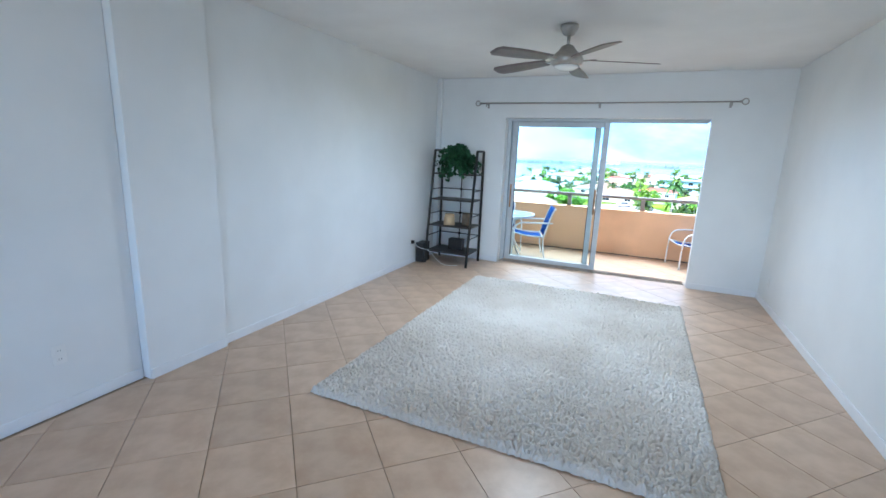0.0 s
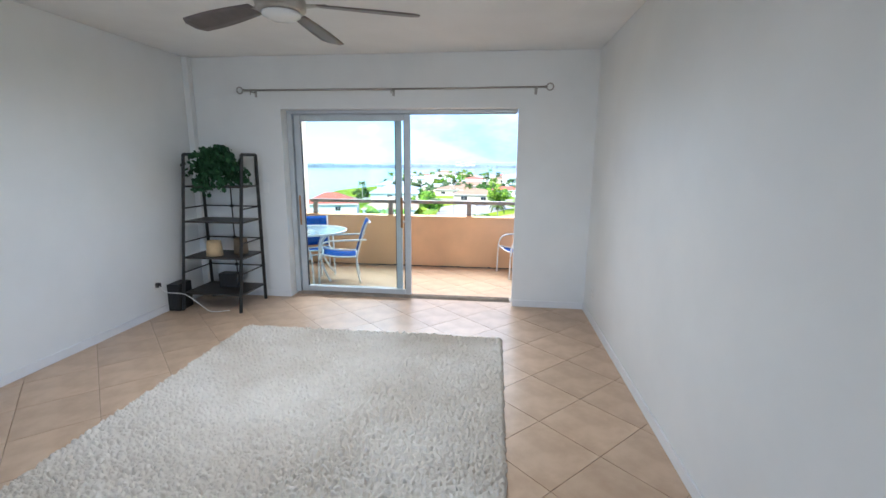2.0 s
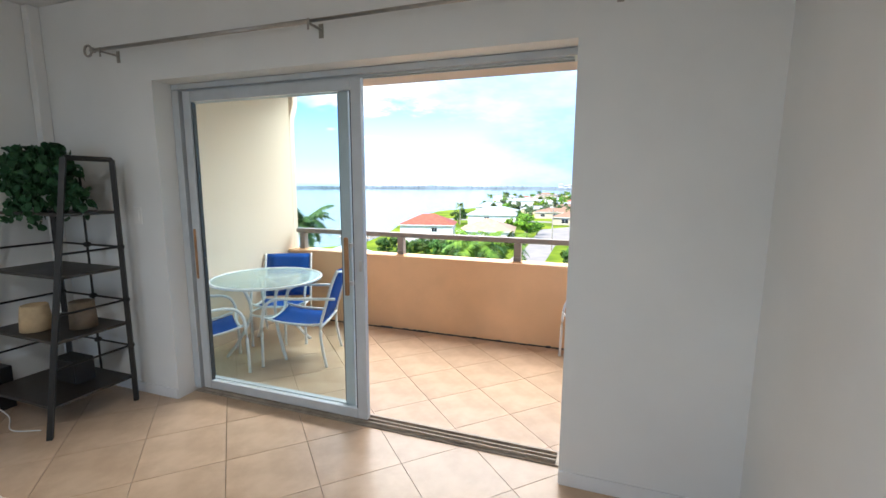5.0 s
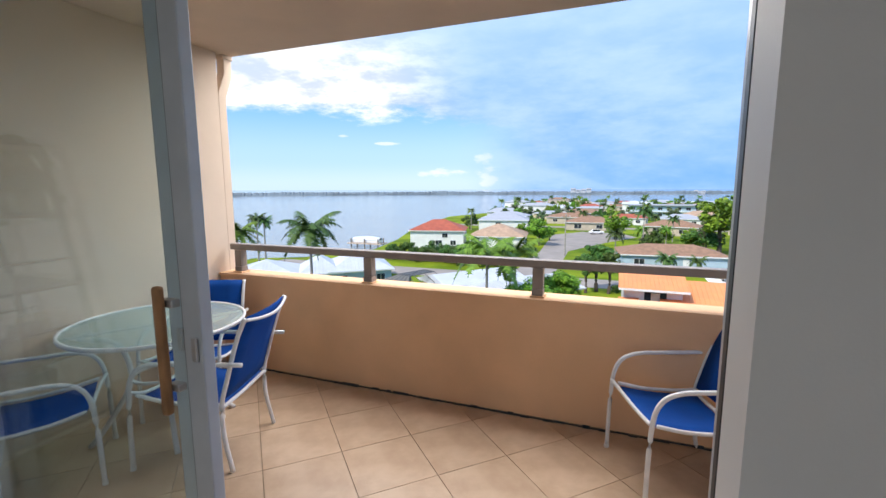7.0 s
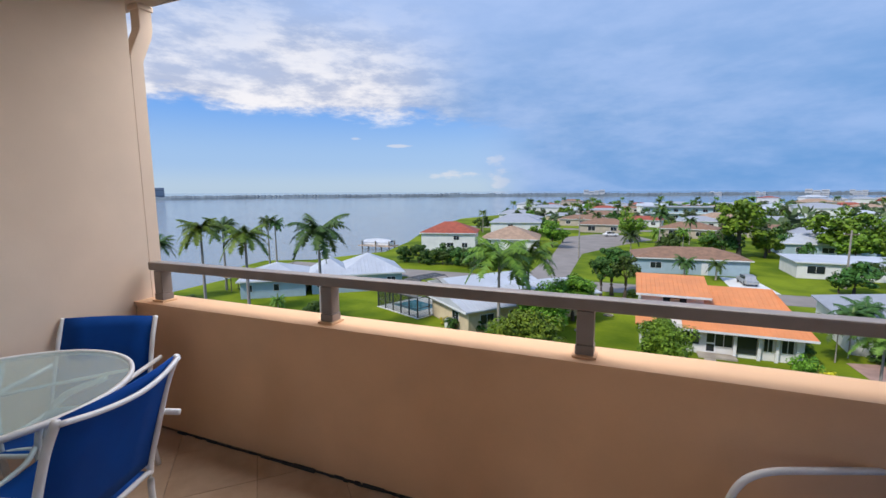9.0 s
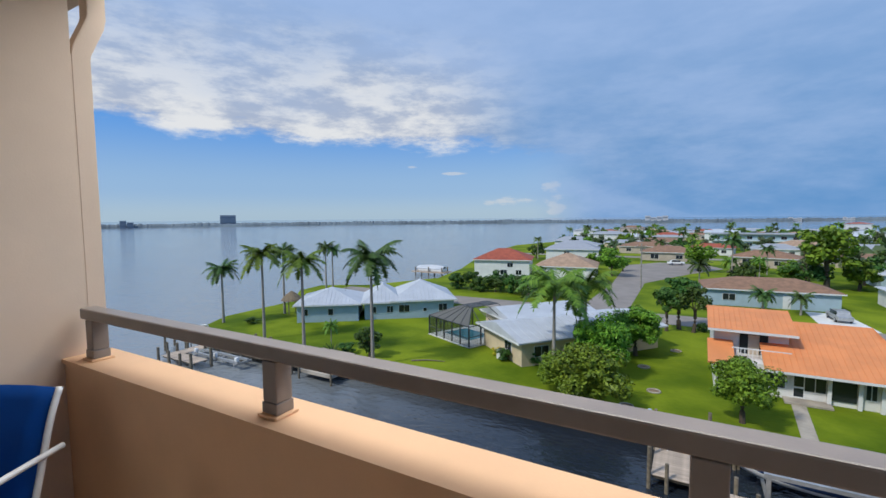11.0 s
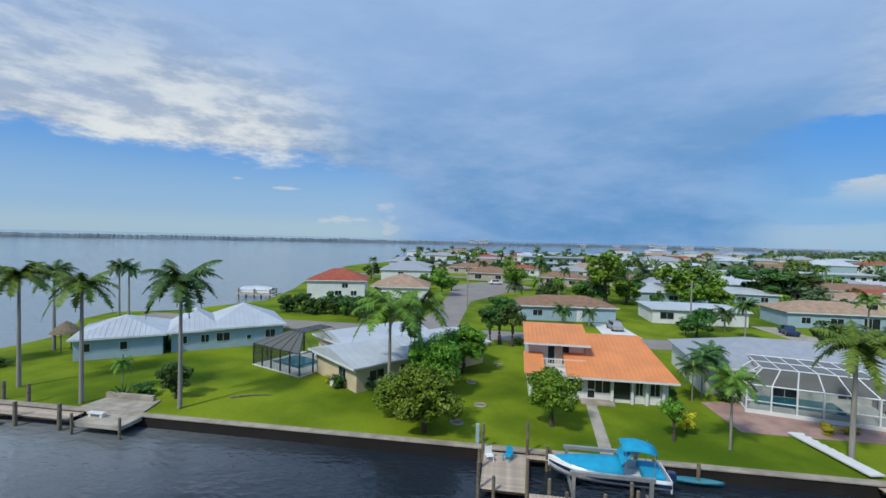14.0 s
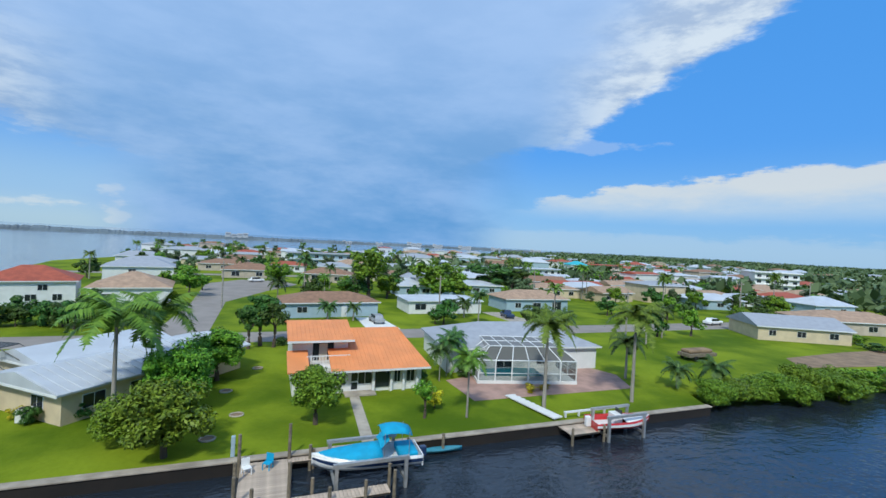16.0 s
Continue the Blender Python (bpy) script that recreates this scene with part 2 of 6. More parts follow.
OPAL = mat("opal_glass", (0.85, 0.85, 0.83), 0.25, var=0.02)
BLACKM = mat("black_metal", (0.012, 0.012, 0.012), 0.5, metal=0.1, var=0.2, bump=0.05)
WOODD = mat("dark_wood_board", (0.034, 0.027, 0.022), 0.42, var=0.3, scale=7, fine=50, bump=0.08)
WOODH = mat("oak_handle", (0.33, 0.17, 0.07), 0.45, var=0.25, scale=12, fine=80, bump=0.08)
POT = mat("beige_clay", (0.52, 0.38, 0.22), 0.7, var=0.12, scale=14, fine=120, bump=0.2)
POTD = mat("brown_clay", (0.16, 0.115, 0.075), 0.6, var=0.2, scale=14, fine=120, bump=0.2)
LEAF = leaf_mat("silver_green_leaf", (0.012, 0.052, 0.026), (0.04, 0.12, 0.058))
PLASTIC = mat("black_plastic", (0.012, 0.012, 0.013), 0.45, var=0.15, bump=0.08)
OUTLET = mat("white_plastic", (0.80, 0.80, 0.78), 0.35, var=0.02, bump=0.02)
SLING = mat("blue_sling_fabric", (0.004, 0.062, 0.30), 0.75, var=0.12, scale=5, fine=420, bump=0.3, dist=0.002, spec=0.15)
WTUBE = mat("white_powder_coat", (0.78, 0.78, 0.78), 0.35, var=0.05, scale=12, fine=140, bump=0.04)
TABLEG = glass_mat("pebbled_glass", (0.80, 0.92, 0.92), 0.16, frost=0.20)
RUG = mat("ivory_shag", (0.77, 0.70, 0.61), 0.95, var=0.16, scale=1.1, fine=70, bump=0.7, dist=0.012, other=(0.82, 0.78, 0.72), spec=0.1)
RUGB = mat("rug_backing", (0.70, 0.65, 0.56), 0.95, var=0.2, scale=20, fine=90, bump=0.6, dist=0.02)
GRASS = mat("lawn_grass", (0.105, 0.185, 0.006), 0.9, var=0.32, scale=0.11, fine=2.6, bump=0.6, dist=0.08, other=(0.235, 0.30, 0.016), spec=0.1)
ROAD = mat("pale_asphalt", (0.27, 0.24, 0.215), 0.9, var=0.12, scale=0.3, fine=8, bump=0.2)
CONC = mat("weathered_concrete", (0.40, 0.355, 0.29), 0.85, var=0.25, scale=0.9, fine=14, bump=0.4, dist=0.02)
CAPC = mat("weathered_wall_cap", (0.36, 0.31, 0.25), 0.9, var=0.25, scale=0.9, fine=14, bump=0.4, dist=0.02)
# near-black: algae stain plus the wall's shade put into the colour
WALLC = mat("stained_shaded_seawall", (0.016, 0.012, 0.010), 0.9, var=0.35, scale=0.7, fine=8, bump=0.5, dist=0.03)
DOCKW = mat("grey_dock_boards", (0.50, 0.40, 0.31), 0.85, var=0.25, scale=2, fine=20, bump=0.3, dist=0.01, per_object=0.12)
PILE = mat("wood_pile", (0.20, 0.165, 0.115), 0.9, var=0.35, scale=4, fine=25, bump=0.5, dist=0.02)
ORANGE = mat("orange_metal_roof", (0.72, 0.27, 0.095), 0.6, var=0.08, scale=0.6, fine=9, bump=0.1)
WROOF = mat("white_metal_roof", (0.50, 0.53, 0.57), 0.45, var=0.08, scale=0.5, fine=9, bump=0.1)
GROOF = mat("grey_shingle_roof", (0.33, 0.35, 0.39), 0.8, var=0.07, scale=1.2, fine=14, bump=0.4, dist=0.03)
BROOF = mat("brown_shingle_roof", (0.27, 0.155, 0.095), 0.85, var=0.2, scale=1.2, fine=14, bump=0.4, dist=0.03)
RROOF = mat("red_tile_roof", (0.36, 0.085, 0.045), 0.75, var=0.2, scale=1.0, fine=10, bump=0.5, dist=0.04)
TROOF = mat("tan_tile_roof", (0.40, 0.27, 0.18), 0.8, var=0.2, scale=1.0, fine=10, bump=0.5, dist=0.04)
HBLUE = mat("pale_blue_siding", (0.36, 0.47, 0.54), 0.7, var=0.06, scale=0.8, fine=12, bump=0.1)
HCREAM = mat("cream_render", (0.62, 0.51, 0.34), 0.8, var=0.08, scale=0.8, fine=12, bump=0.2)
HWHITE = mat("white_render", (0.72, 0.72, 0.70), 0.75, var=0.06, scale=0.8, fine=12, bump=0.2)
HTAN = mat("tan_render", (0.50, 0.42, 0.33), 0.8, var=0.1, scale=0.8, fine=12, bump=0.2)
WGLASS = mat("dark_window_glass", (0.02, 0.026, 0.032), 0.08, var=0.1, scale=0.5, fine=2, bump=0.0)
SCREEND = glass_mat("dark_insect_screen", (0.42, 0.44, 0.45), 0.6, frost=0.5, frost_color=(0.20, 0.20, 0.19))
SCREEN = glass_mat("insect_screen", (0.74, 0.76, 0.76), 0.6)
BARK = mat("palm_bark", (0.33, 0.30, 0.26), 0.9, var=0.25, scale=3, fine=12, bump=0.6, dist=0.03)
BARKD = mat("dark_bark", (0.10, 0.075, 0.055), 0.9, var=0.3, scale=3, fine=14, bump=0.7, dist=0.03)
CSHAFT = mat("palm_crownshaft", (0.18, 0.27, 0.07), 0.5, var=0.15, scale=4, fine=20)
PALM = leaf_mat("palm_frond", (0.06, 0.13, 0.014), (0.18, 0.29, 0.035))
PALMD = leaf_mat("dark_palm_frond", (0.03, 0.07, 0.016), (0.09, 0.15, 0.035))
TREE = leaf_mat("broad_leaf", (0.05, 0.12, 0.008), (0.20, 0.33, 0.028))
TREED = leaf_mat("dark_leaf", (0.03, 0.075, 0.014), (0.085, 0.16, 0.03))
# paler, greyer green with distance haze put into the leaf colour
HAZELEAF = leaf_mat("hazed_far_leaf", (0.07, 0.115, 0.05), (0.14, 0.19, 0.085))
YLEAF = leaf_mat("yellow_leaf", (0.25, 0.26, 0.02), (0.55, 0.42, 0.02))
POOL = mat("pool_water", (0.03, 0.22, 0.30), 0.05, var=0.1, scale=0.5, fine=3, bump=0.1, dist=0.02)
PAVER = mat("pink_brick_paver", (0.40, 0.255, 0.205), 0.85, var=0.2, scale=0.7, fine=7, bump=0.3, dist=0.01)
HULLW = mat("white_gelcoat", (0.80, 0.80, 0.79), 0.2, var=0.03, coat=0.4)
HULLB = mat("navy_gelcoat", (0.02, 0.04, 0.10), 0.2, var=0.05, coat=0.4)
HULLR = mat("red_gelcoat", (0.45, 0.03, 0.03), 0.2, var=0.05, coat=0.4)
CANVAS = mat("turquoise_canvas", (0.02, 0.33, 0.55), 0.8, var=0.12, scale=1.5, fine=30, bump=0.3, dist=0.02)
GALV = mat("galvanised_steel", (0.50, 0.50, 0.49), 0.4, metal=0.6, var=0.12, scale=4, fine=30)
MULCH = mat("bare_earth", (0.26, 0.18, 0.11), 0.95, var=0.25, scale=0.6, fine=7, bump=0.5, dist=0.03)


def water_mat():
    m = bpy.data.materials.new("canal_water")
    m.use_nodes = True
    t = m.node_tree
    b = t.nodes["Principled BSDF"]
    b.inputs["IOR"].default_value = 1.5
    co = t.nodes.new("ShaderNodeTexCoord").outputs["Object"]
    sep = t.nodes.new("ShaderNodeSeparateXYZ")
    t.links.new(co, sep.inputs[0])
    # dark canal, silty open river; reflected sky is put into the paler colour
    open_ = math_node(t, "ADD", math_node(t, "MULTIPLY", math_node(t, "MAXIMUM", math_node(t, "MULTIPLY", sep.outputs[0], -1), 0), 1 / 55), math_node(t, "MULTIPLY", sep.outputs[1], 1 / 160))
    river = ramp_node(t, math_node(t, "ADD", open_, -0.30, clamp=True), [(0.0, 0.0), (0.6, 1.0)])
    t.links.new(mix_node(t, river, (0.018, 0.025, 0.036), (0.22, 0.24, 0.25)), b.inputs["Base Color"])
    t.links.new(math_node(t, "MULTIPLY_ADD", river, 0.06, 0.012), b.inputs["Roughness"])
    mp = t.nodes.new("ShaderNodeMapping")
    mp.inputs["Scale"].default_value = (1, 1.7, 1)
    t.links.new(co, mp.inputs[0])
    a, c, d = noise_node(t, mp.outputs[0], 0.32, 3), noise_node(t, mp.outputs[0], 1.5, 3), noise_node(t, mp.outputs[0], 0.02, 3)
    h = math_node(t, "ADD", math_node(t, "MULTIPLY", a, 1.0), math_node(t, "MULTIPLY", c, 0.42))
    bn = t.nodes.new("ShaderNodeBump")
    bn.inputs["Distance"].default_value = 0.38
    t.links.new(math_node(t, "MULTIPLY_ADD", d, 0.7, 0.2), bn.inputs["Strength"])
    t.links.new(h, bn.inputs["Height"])
    t.links.new(bn.outputs[0], b.inputs["Normal"])
    return m


WATER = water_mat()

# ---- mesh helpers ----


def mesh_of(name, bm, material, smooth=False):
    me = bpy.data.meshes.new(name)
    bmesh.ops.recalc_face_normals(bm, faces=bm.faces)
    bm.to_mesh(me)
    bm.free()
    me.materials.append(material)
    if smooth:
        me.polygons.foreach_set("use_smooth", [True] * len(me.polygons))
    return me


def part(name, bm, material, parent=None, label="", smooth=False, m=None):
    """Link a bmesh, or a ready mesh, as one mesh object under a thing or part."""
    me = bm if isinstance(bm, bpy.types.Mesh) else mesh_of(name, bm, material, smooth)
    ob = new(name, me)
    if m is not None:
        ob.matrix_basis = m
    ob.parent = parent
    return tagged(ob, label)


def thing(name, m, label, category, group="", kind=""):
    ob = new(name)
    ob.matrix_basis = m
    return tagged(ob, label, category, group, kind)


def structure(name, bm, material, label="", parent=None, category=""):
    ob = part(name, bm, material, parent)
    return tagged(ob, label, category, kind="structure")


def box(bm, x0, x1, y0, y1, z0, z1, bevel=0.0, seg=2):
    vs = [bm.verts.new(p) for p in product((x0, x1), (y0, y1), (z0, z1))]
    fs = [bm.faces.new([vs[i] for i in f]) for f in ((0, 1, 3, 2), (4, 6, 7, 5), (0, 4, 5, 1), (2, 3, 7, 6), (0, 2, 6, 4), (1, 5, 7, 3))]
    if bevel:
        es = list({e for f in fs for e in f.edges})
        bmesh.ops.bevel(bm, geom=es, offset=bevel, segments=seg, affect="EDGES", profile=0.5)
    return bm


def bx(*a, **k):
    return box(bmesh.new(), *a, **k)


def tube(bm, pts, r, seg=8, r2=None, closed=False, flat=1.0):
    """A round bar along points; r may taper to r2; flat squashes it."""
    pts = [Vector(p) for p in pts]
    n = len(pts)
    rings = []
    up = Vector((0, 0, 1))
    for i, p in enumerate(pts):
        d = (pts[min(i + 1, n - 1)] - pts[max(i - 1, 0)]).normalized()
        a = d.cross(up)
        a = a.normalized() if a.length > 0.05 else d.cross(Vector((0, 1, 0))).normalized()
        b = d.cross(a).normalized()
        rr = r + ((r2 if r2 is not None else r) - r) * i / max(n - 1, 1)
        rings.append([bm.verts.new(p + a * (rr * math.cos(2 * math.pi * k / seg)) + b * (rr * flat * math.sin(2 * math.pi * k / seg))) for k in range(seg)])
    for r0, r1 in zip(rings, rings[1:]):
        for k in range(seg):
            bm.faces.new((r0[k], r0[(k + 1) % seg], r1[(k + 1) % seg], r1[k]))
    bm.faces.new(rings[0])
    bm.faces.new(rings[-1][::-1])
    return bm


def tb(*a, **k):
    return tube(bmesh.new(), *a, **k)


def lathe(bm, prof, seg=24, at=(0, 0, 0), ring=False):
    """Turn a profile of (radius, height) about the upright axis; ring: closed on itself, open in the middle."""
    rings = []
    for r, z in prof:
        rings.append([bm.verts.new((at[0] + r * math.cos(2 * math.pi * k / seg), at[1] + r * math.sin(2 * math.pi * k / seg), at[2] + z)) for k in range(seg)])
    for a, b in zip(rings, rings[1:] + rings[:1] if ring else rings[1:]):
        for k in range(seg):
            bm.faces.new((a[k], a[(k + 1) % seg], b[(k + 1) % seg], b[k]))
    if not ring:
        bm.faces.new(rings[0])
        bm.faces.new(rings[-1])
    return bm


def prism(bm, poly, z0, z1):
    """An upright prism over a plan polygon."""
    lo, hi = [bm.verts.new((x, y, z0)) for x, y in poly], [bm.verts.new((x, y, z1)) for x, y in poly]
    bm.faces.new(lo[::-1])
    bm.faces.new(hi)
    n = len(poly)
    for i in range(n):
        bm.faces.new((lo[i], lo[(i + 1) % n], hi[(i + 1) % n], hi[i]))
    return bm


def sheet(bm, grid, thick):
    """A curved sheet from rows of points, given thickness downwards along its normals."""
    rows = [[bm.verts.new(p) for p in r] for r in grid]
    fs = [bm.faces.new((rows[i][j], rows[i][j + 1], rows[i + 1][j + 1], rows[i + 1][j])) for i in range(len(rows) - 1) for j in range(len(rows[0]) - 1)]
    bmesh.ops.recalc_face_normals(bm, faces=fs)
    bmesh.ops.solidify(bm, geom=fs, thickness=thick)
    return bm


def smooth_path(pts, n=6):
    """Rounded line through points (Catmull-Rom)."""
    p = [Vector(q) for q in pts]
    p = [2 * p[0] - p[1]] + p + [2 * p[-1] - p[-2]]
    out = []
    for i in range(1, len(p) - 2):
        for k in range(n):
            s = k / n
            a, b, c, d = p[i - 1:i + 3]
            out.append(0.5 * ((2 * b) + (c - a) * s + (2 * a - 5 * b + 4 * c - d) * s * s + (3 * b - a - 3 * c + d) * s ** 3))
    return out + [p[-2]]


def clip_poly(poly, x0, x1, y0, y1):
    for axis, lim, sign in ((0, x0, 1), (0, x1, -1), (1, y0, 1), (1, y1, -1)):
        out = []
        for i, p in enumerate(poly):
            q = poly[(i + 1) % len(poly)]
            a, b = sign * (p[axis] - lim), sign * (q[axis] - lim)
            if a >= 0:
                out.append(p)
            if a * b < 0:
                s = a / (a - b)
                out.append((p[0] + (q[0] - p[0]) * s, p[1] + (q[1] - p[1]) * s))
        poly = out
        if len(poly) < 3:
            return []
    return poly

# ---- the room ----
RW, RC, YB, FB = 4.40, 2.69, -9.6, -0.09      # room width, ceiling height, back wall, balcony floor level
OX0, OX1, OH = 1.03, 3.616, 2.14              # opening of the sliding door
WX = -0.04                                    # face of the west wall
WT = 0.27                                     # thickness of the window wall
bm = bmesh.new()
for a in ((-0.35, OX0, 0, WT, 0.0, RC), (OX1, RW + 0.3, 0, 0.125, 0.0, RC), (OX1 + 0.036, RW + 0.3, 0.1252, WT, 0.0, RC), (OX0, OX1, 0, WT, OH, RC)):
    box(bm, *a)
structure("wall_north", bm, WALL, "white painted window wall with sliding door opening")
structure("wall_west", bx(-0.34, WX, -4.03, 0.0, 0, RC), WALL, "white painted side wall")
structure("wall_west_pilaster", bx(-0.34, 0.0, -4.66, -4.033, 0, RC, bevel=0.004), WALL, "white painted shallow wall pilaster")
structure("wall_west_rear", bx(-0.35, -0.075, YB, -4.663, 0, RC), WALL, "white painted side wall")
structure("wall_east", bx(RW, RW + 0.3, YB, 0.0, 0, RC), WALL, "white painted side wall")
# rear wall is out of view; its wide opening is made up
bm = bmesh.new()
for a in ((-0.35, 0.5, YB - 0.25, YB, 0, RC), (3.9, RW + 0.3, YB - 0.25, YB, 0, RC), (0.5, 3.9, YB - 0.25, YB, 2.3, RC), (0.5, 3.9, YB - 0.25, YB, 0, 0.4)):
    box(bm, *a)
structure("wall_south", bm, WALL, "unseen white painted wall with an added wide opening")
structure("ceiling", bx(-0.35, RW + 0.3, YB - 0.25, 0.27, RC + 0.003, RC + 0.25), CEIL, "white textured ceiling")
structure("floor", bx(-0.35, RW + 0.3, YB, 0.13, -0.12, -0.006), GROUT, "tiled floor with tan grout")
for nm, a in (("trim_north", (OX1 + 0.004, RW, -0.012, -0.001, 0.0, 0.075)), ("trim_east", (RW - 0.012, RW - 0.001, YB, -0.013, 0.0, 0.075)),
              ("trim_west", (WX + 0.001, WX + 0.012, -4.02, -0.002, 0, 0.075)), ("trim_north_west", (WX + 0.013, OX0 - 0.004, -0.012, -0.001, 0, 0.075)),
              ("trim_west_rear", (-0.074, -0.063, YB, -4.67, 0, 0.075)), ("trim_pilaster", (0.001, 0.012, -4.655, -4.04, 0, 0.075))):
    structure(nm, bx(*a, bevel=0.003), TRIM, "low white painted baseboard")
# conduit cover in the far corner
structure("trim_corner", bx(WX + 0.0015, WX + 0.07, -0.07, -0.0015, 0.08, RC - 0.002, bevel=0.004), WALL, "boxed corner trim painted white")


def outlet(m):
    t = thing("wall_outlet", m, "white plastic double socket plate on the wall", "outlet")
    part("plate", bx(-0.036, 0.036, 0, 0.006, -0.058, 0.058, bevel=0.003), OUTLET, t)
    for z in (-0.026, 0.026):
        s = part("socket", bx(-0.017, 0.017, 0.006, 0.0085, z - 0.014, z + 0.014, bevel=0.002), OUTLET, t)
        for x in (-0.006, 0.006):
            part("slot", bx(x - 0.0012, x + 0.0012, 0.0087, 0.0092, z - 0.003, z + 0.006), DARK, s)
    return t


outlet(pose(-0.074, -5.12, 0.36, 0, 0, -90))
outlet(pose(RW - 0.001, -0.40, 0.30, 0, 0, 90))
outlet(pose(WX + 0.001, -0.80, 0.32, 0, 0, -90))
sw = thing("light_switch", pose(0.80, -0.001, 1.28, 0, 0, 180), "white plastic rocker switch beside the door", "switch")
part("plate", bx(-0.036, 0.036, 0, 0.006, -0.058, 0.058, bevel=0.003), OUTLET, sw)
part("rocker", bx(-0.016, 0.016, 0.006, 0.010, -0.033, 0.033, bevel=0.002), OUTLET, sw)

# ---- sliding door ----
door = tagged(new("door_1"), "white aluminium sliding glass door standing half open", "sliding door", kind="structure")


def frame_bar(name, *a, parent=door, material=ALU, bevel=0.003, label=""):
    return part(name, bx(*a, bevel=bevel), material, parent, label)


Y0, Y1 = 0.13, 0.25
frame_bar("jamb", OX0 + 0.002, OX0 + 0.06, Y0, Y1, 0.03, OH - 0.038)
frame_bar("jamb", OX1 + 0.016, OX1 + 0.034, Y0, Y1, 0.03, OH - 0.038)
frame_bar("jamb_strip", OX1 + 0.006, OX1 + 0.0155, Y0 + 0.03, Y0 + 0.055, 0.03, OH - 0.042, material=DARK, bevel=0.001)
frame_bar("head", OX0 + 0.002, OX1 - 0.002, Y0, Y1, OH - 0.036, OH - 0.002)
for y in (0.155, 0.205):
    frame_bar("head_track", OX0 + 0.06, OX1 - 0.024, y, y + 0.008, OH - 0.046, OH - 0.037, bevel=0.001)
frame_bar("sill", OX0 + 0.002, OX1 + 0.034, Y0 + 0.002, Y1 + 0.02, -0.085, 0.008, material=SILLM, label="dull bronze door track")
for y in (0.15, 0.185, 0.225):
    frame_bar("track_rib", OX0 + 0.06, OX1 - 0.024, y, y + 0.006, 0.0085, 0.026, bevel=0.001, material=SILLM)


def panel(x0, x1, y, handle_x, name, out):
    p = part(name, bx(x0, x0 + 0.066, y, y + 0.038, 0.04, OH - 0.050, bevel=0.004), ALU, door, "white aluminium framed glass panel")
    part("stile", bx(x1 - 0.066, x1, y, y + 0.038, 0.04, OH - 0.050, bevel=0.004), ALU, p)
    part("rail", bx(x0 + 0.068, x1 - 0.068, y, y + 0.038, 0.04, 0.100, bevel=0.004), ALU, p)
    part("rail", bx(x0 + 0.068, x1 - 0.068, y, y + 0.038, OH - 0.115, OH - 0.050, bevel=0.004), ALU, p)
    for a in ((x0 + 0.068, x0 + 0.075, 0.102, OH - 0.117), (x1 - 0.075, x1 - 0.068, 0.102, OH - 0.117)):
        part("gasket", bx(a[0], a[1], y + 0.008, y + 0.03, a[2], a[3]), DARK, p)
    g = part("pane", bx(x0 + 0.077, x1 - 0.077, y + 0.016, y + 0.022, 0.102, OH - 0.117), GLASS, p)
    g.visible_shadow = False
    h = part("handle", bx(handle_x - 0.013, handle_x + 0.013, y - 0.052, y - 0.028, 0.84, 1.19, bevel=0.009, seg=3), WOODH, p, "worn wooden pull handle")
    for z in (0.90, 1.13):
        part("bracket", bx(handle_x - 0.010, handle_x + 0.03, y - 0.027, y - 0.002, z, z + 0.022, bevel=0.004), GALV, h)
    part("latch", bx(x1 - 0.03, x1 - 0.012, y - 0.010, y - 0.001, 0.985, 1.05, bevel=0.003), GALV, p)
    return p


panel(1.07, 2.335, 0.185, 1.135, "fixed_panel", 0)
panel(1.115, 2.446, 0.138, 2.352, "sliding_panel", 1)

# ---- curtain rod ----
rod = thing("curtain_rod", pose(0, -0.10, 2.325), "brushed nickel curtain rod with ring finials above the door", "curtain rod")
part("rod", tb([(0.68, 0, 0), (2.3, 0, -0.004)], 0.0115, 12), NICKEL, rod, smooth=True)
part("rod", tb([(2.3, 0, -0.004), (3.86, 0, 0.0)], 0.0095, 12), NICKEL, rod, smooth=True)
for x, s in ((0.63, 1), (3.91, -1)):
    f = part("finial", lathe(bmesh.new(), [(0.001, -0.004), (0.016, -0.004), (0.016, 0.0), (0.012, 0.004), (0.012, 0.02), (0.001, 0.02)], 14), NICKEL, rod, m=pose(x + s * 0.05, 0, 0, 0, -90 * s, 0), smooth=True)
    ring = [(0.033 * math.cos(a), 0, 0.033 * math.sin(a)) for a in [2 * math.pi * k / 20 for k in range(21)]]
    part("ring", tb(ring, 0.007, 8), NICKEL, rod, m=pose(x, 0, 0), smooth=True)
for x in (0.76, 2.3, 3.78):
    b = part("bracket", bx(x - 0.006, x + 0.006, -0.014, 0.098, -0.022, -0.012, bevel=0.002), NICKEL, rod)
    part("wall_plate", bx(x - 0.014, x + 0.014, 0.094, 0.099, -0.06, 0.012, bevel=0.002), NICKEL, b)
    part("cradle", bx(x - 0.006, x + 0.006, -0.018, -0.013, -0.05, 0.006, bevel=0.002), NICKEL, b)

# ---- ceiling fan ----
fan = thing("ceiling_fan", pose(2.223, -2.345, RC), "brushed nickel ceiling fan with five grey-brown blades", "ceiling fan")
part("canopy", lathe(bmesh.new(), [(0.075, 0.0), (0.072, -0.03), (0.045, -0.075), (0.022, -0.085)], 28), NICKEL, fan, smooth=True)
part("downrod", tb([(0, 0, -0.08), (0, 0, -0.17)], 0.013, 12), NICKEL, fan, smooth=True)
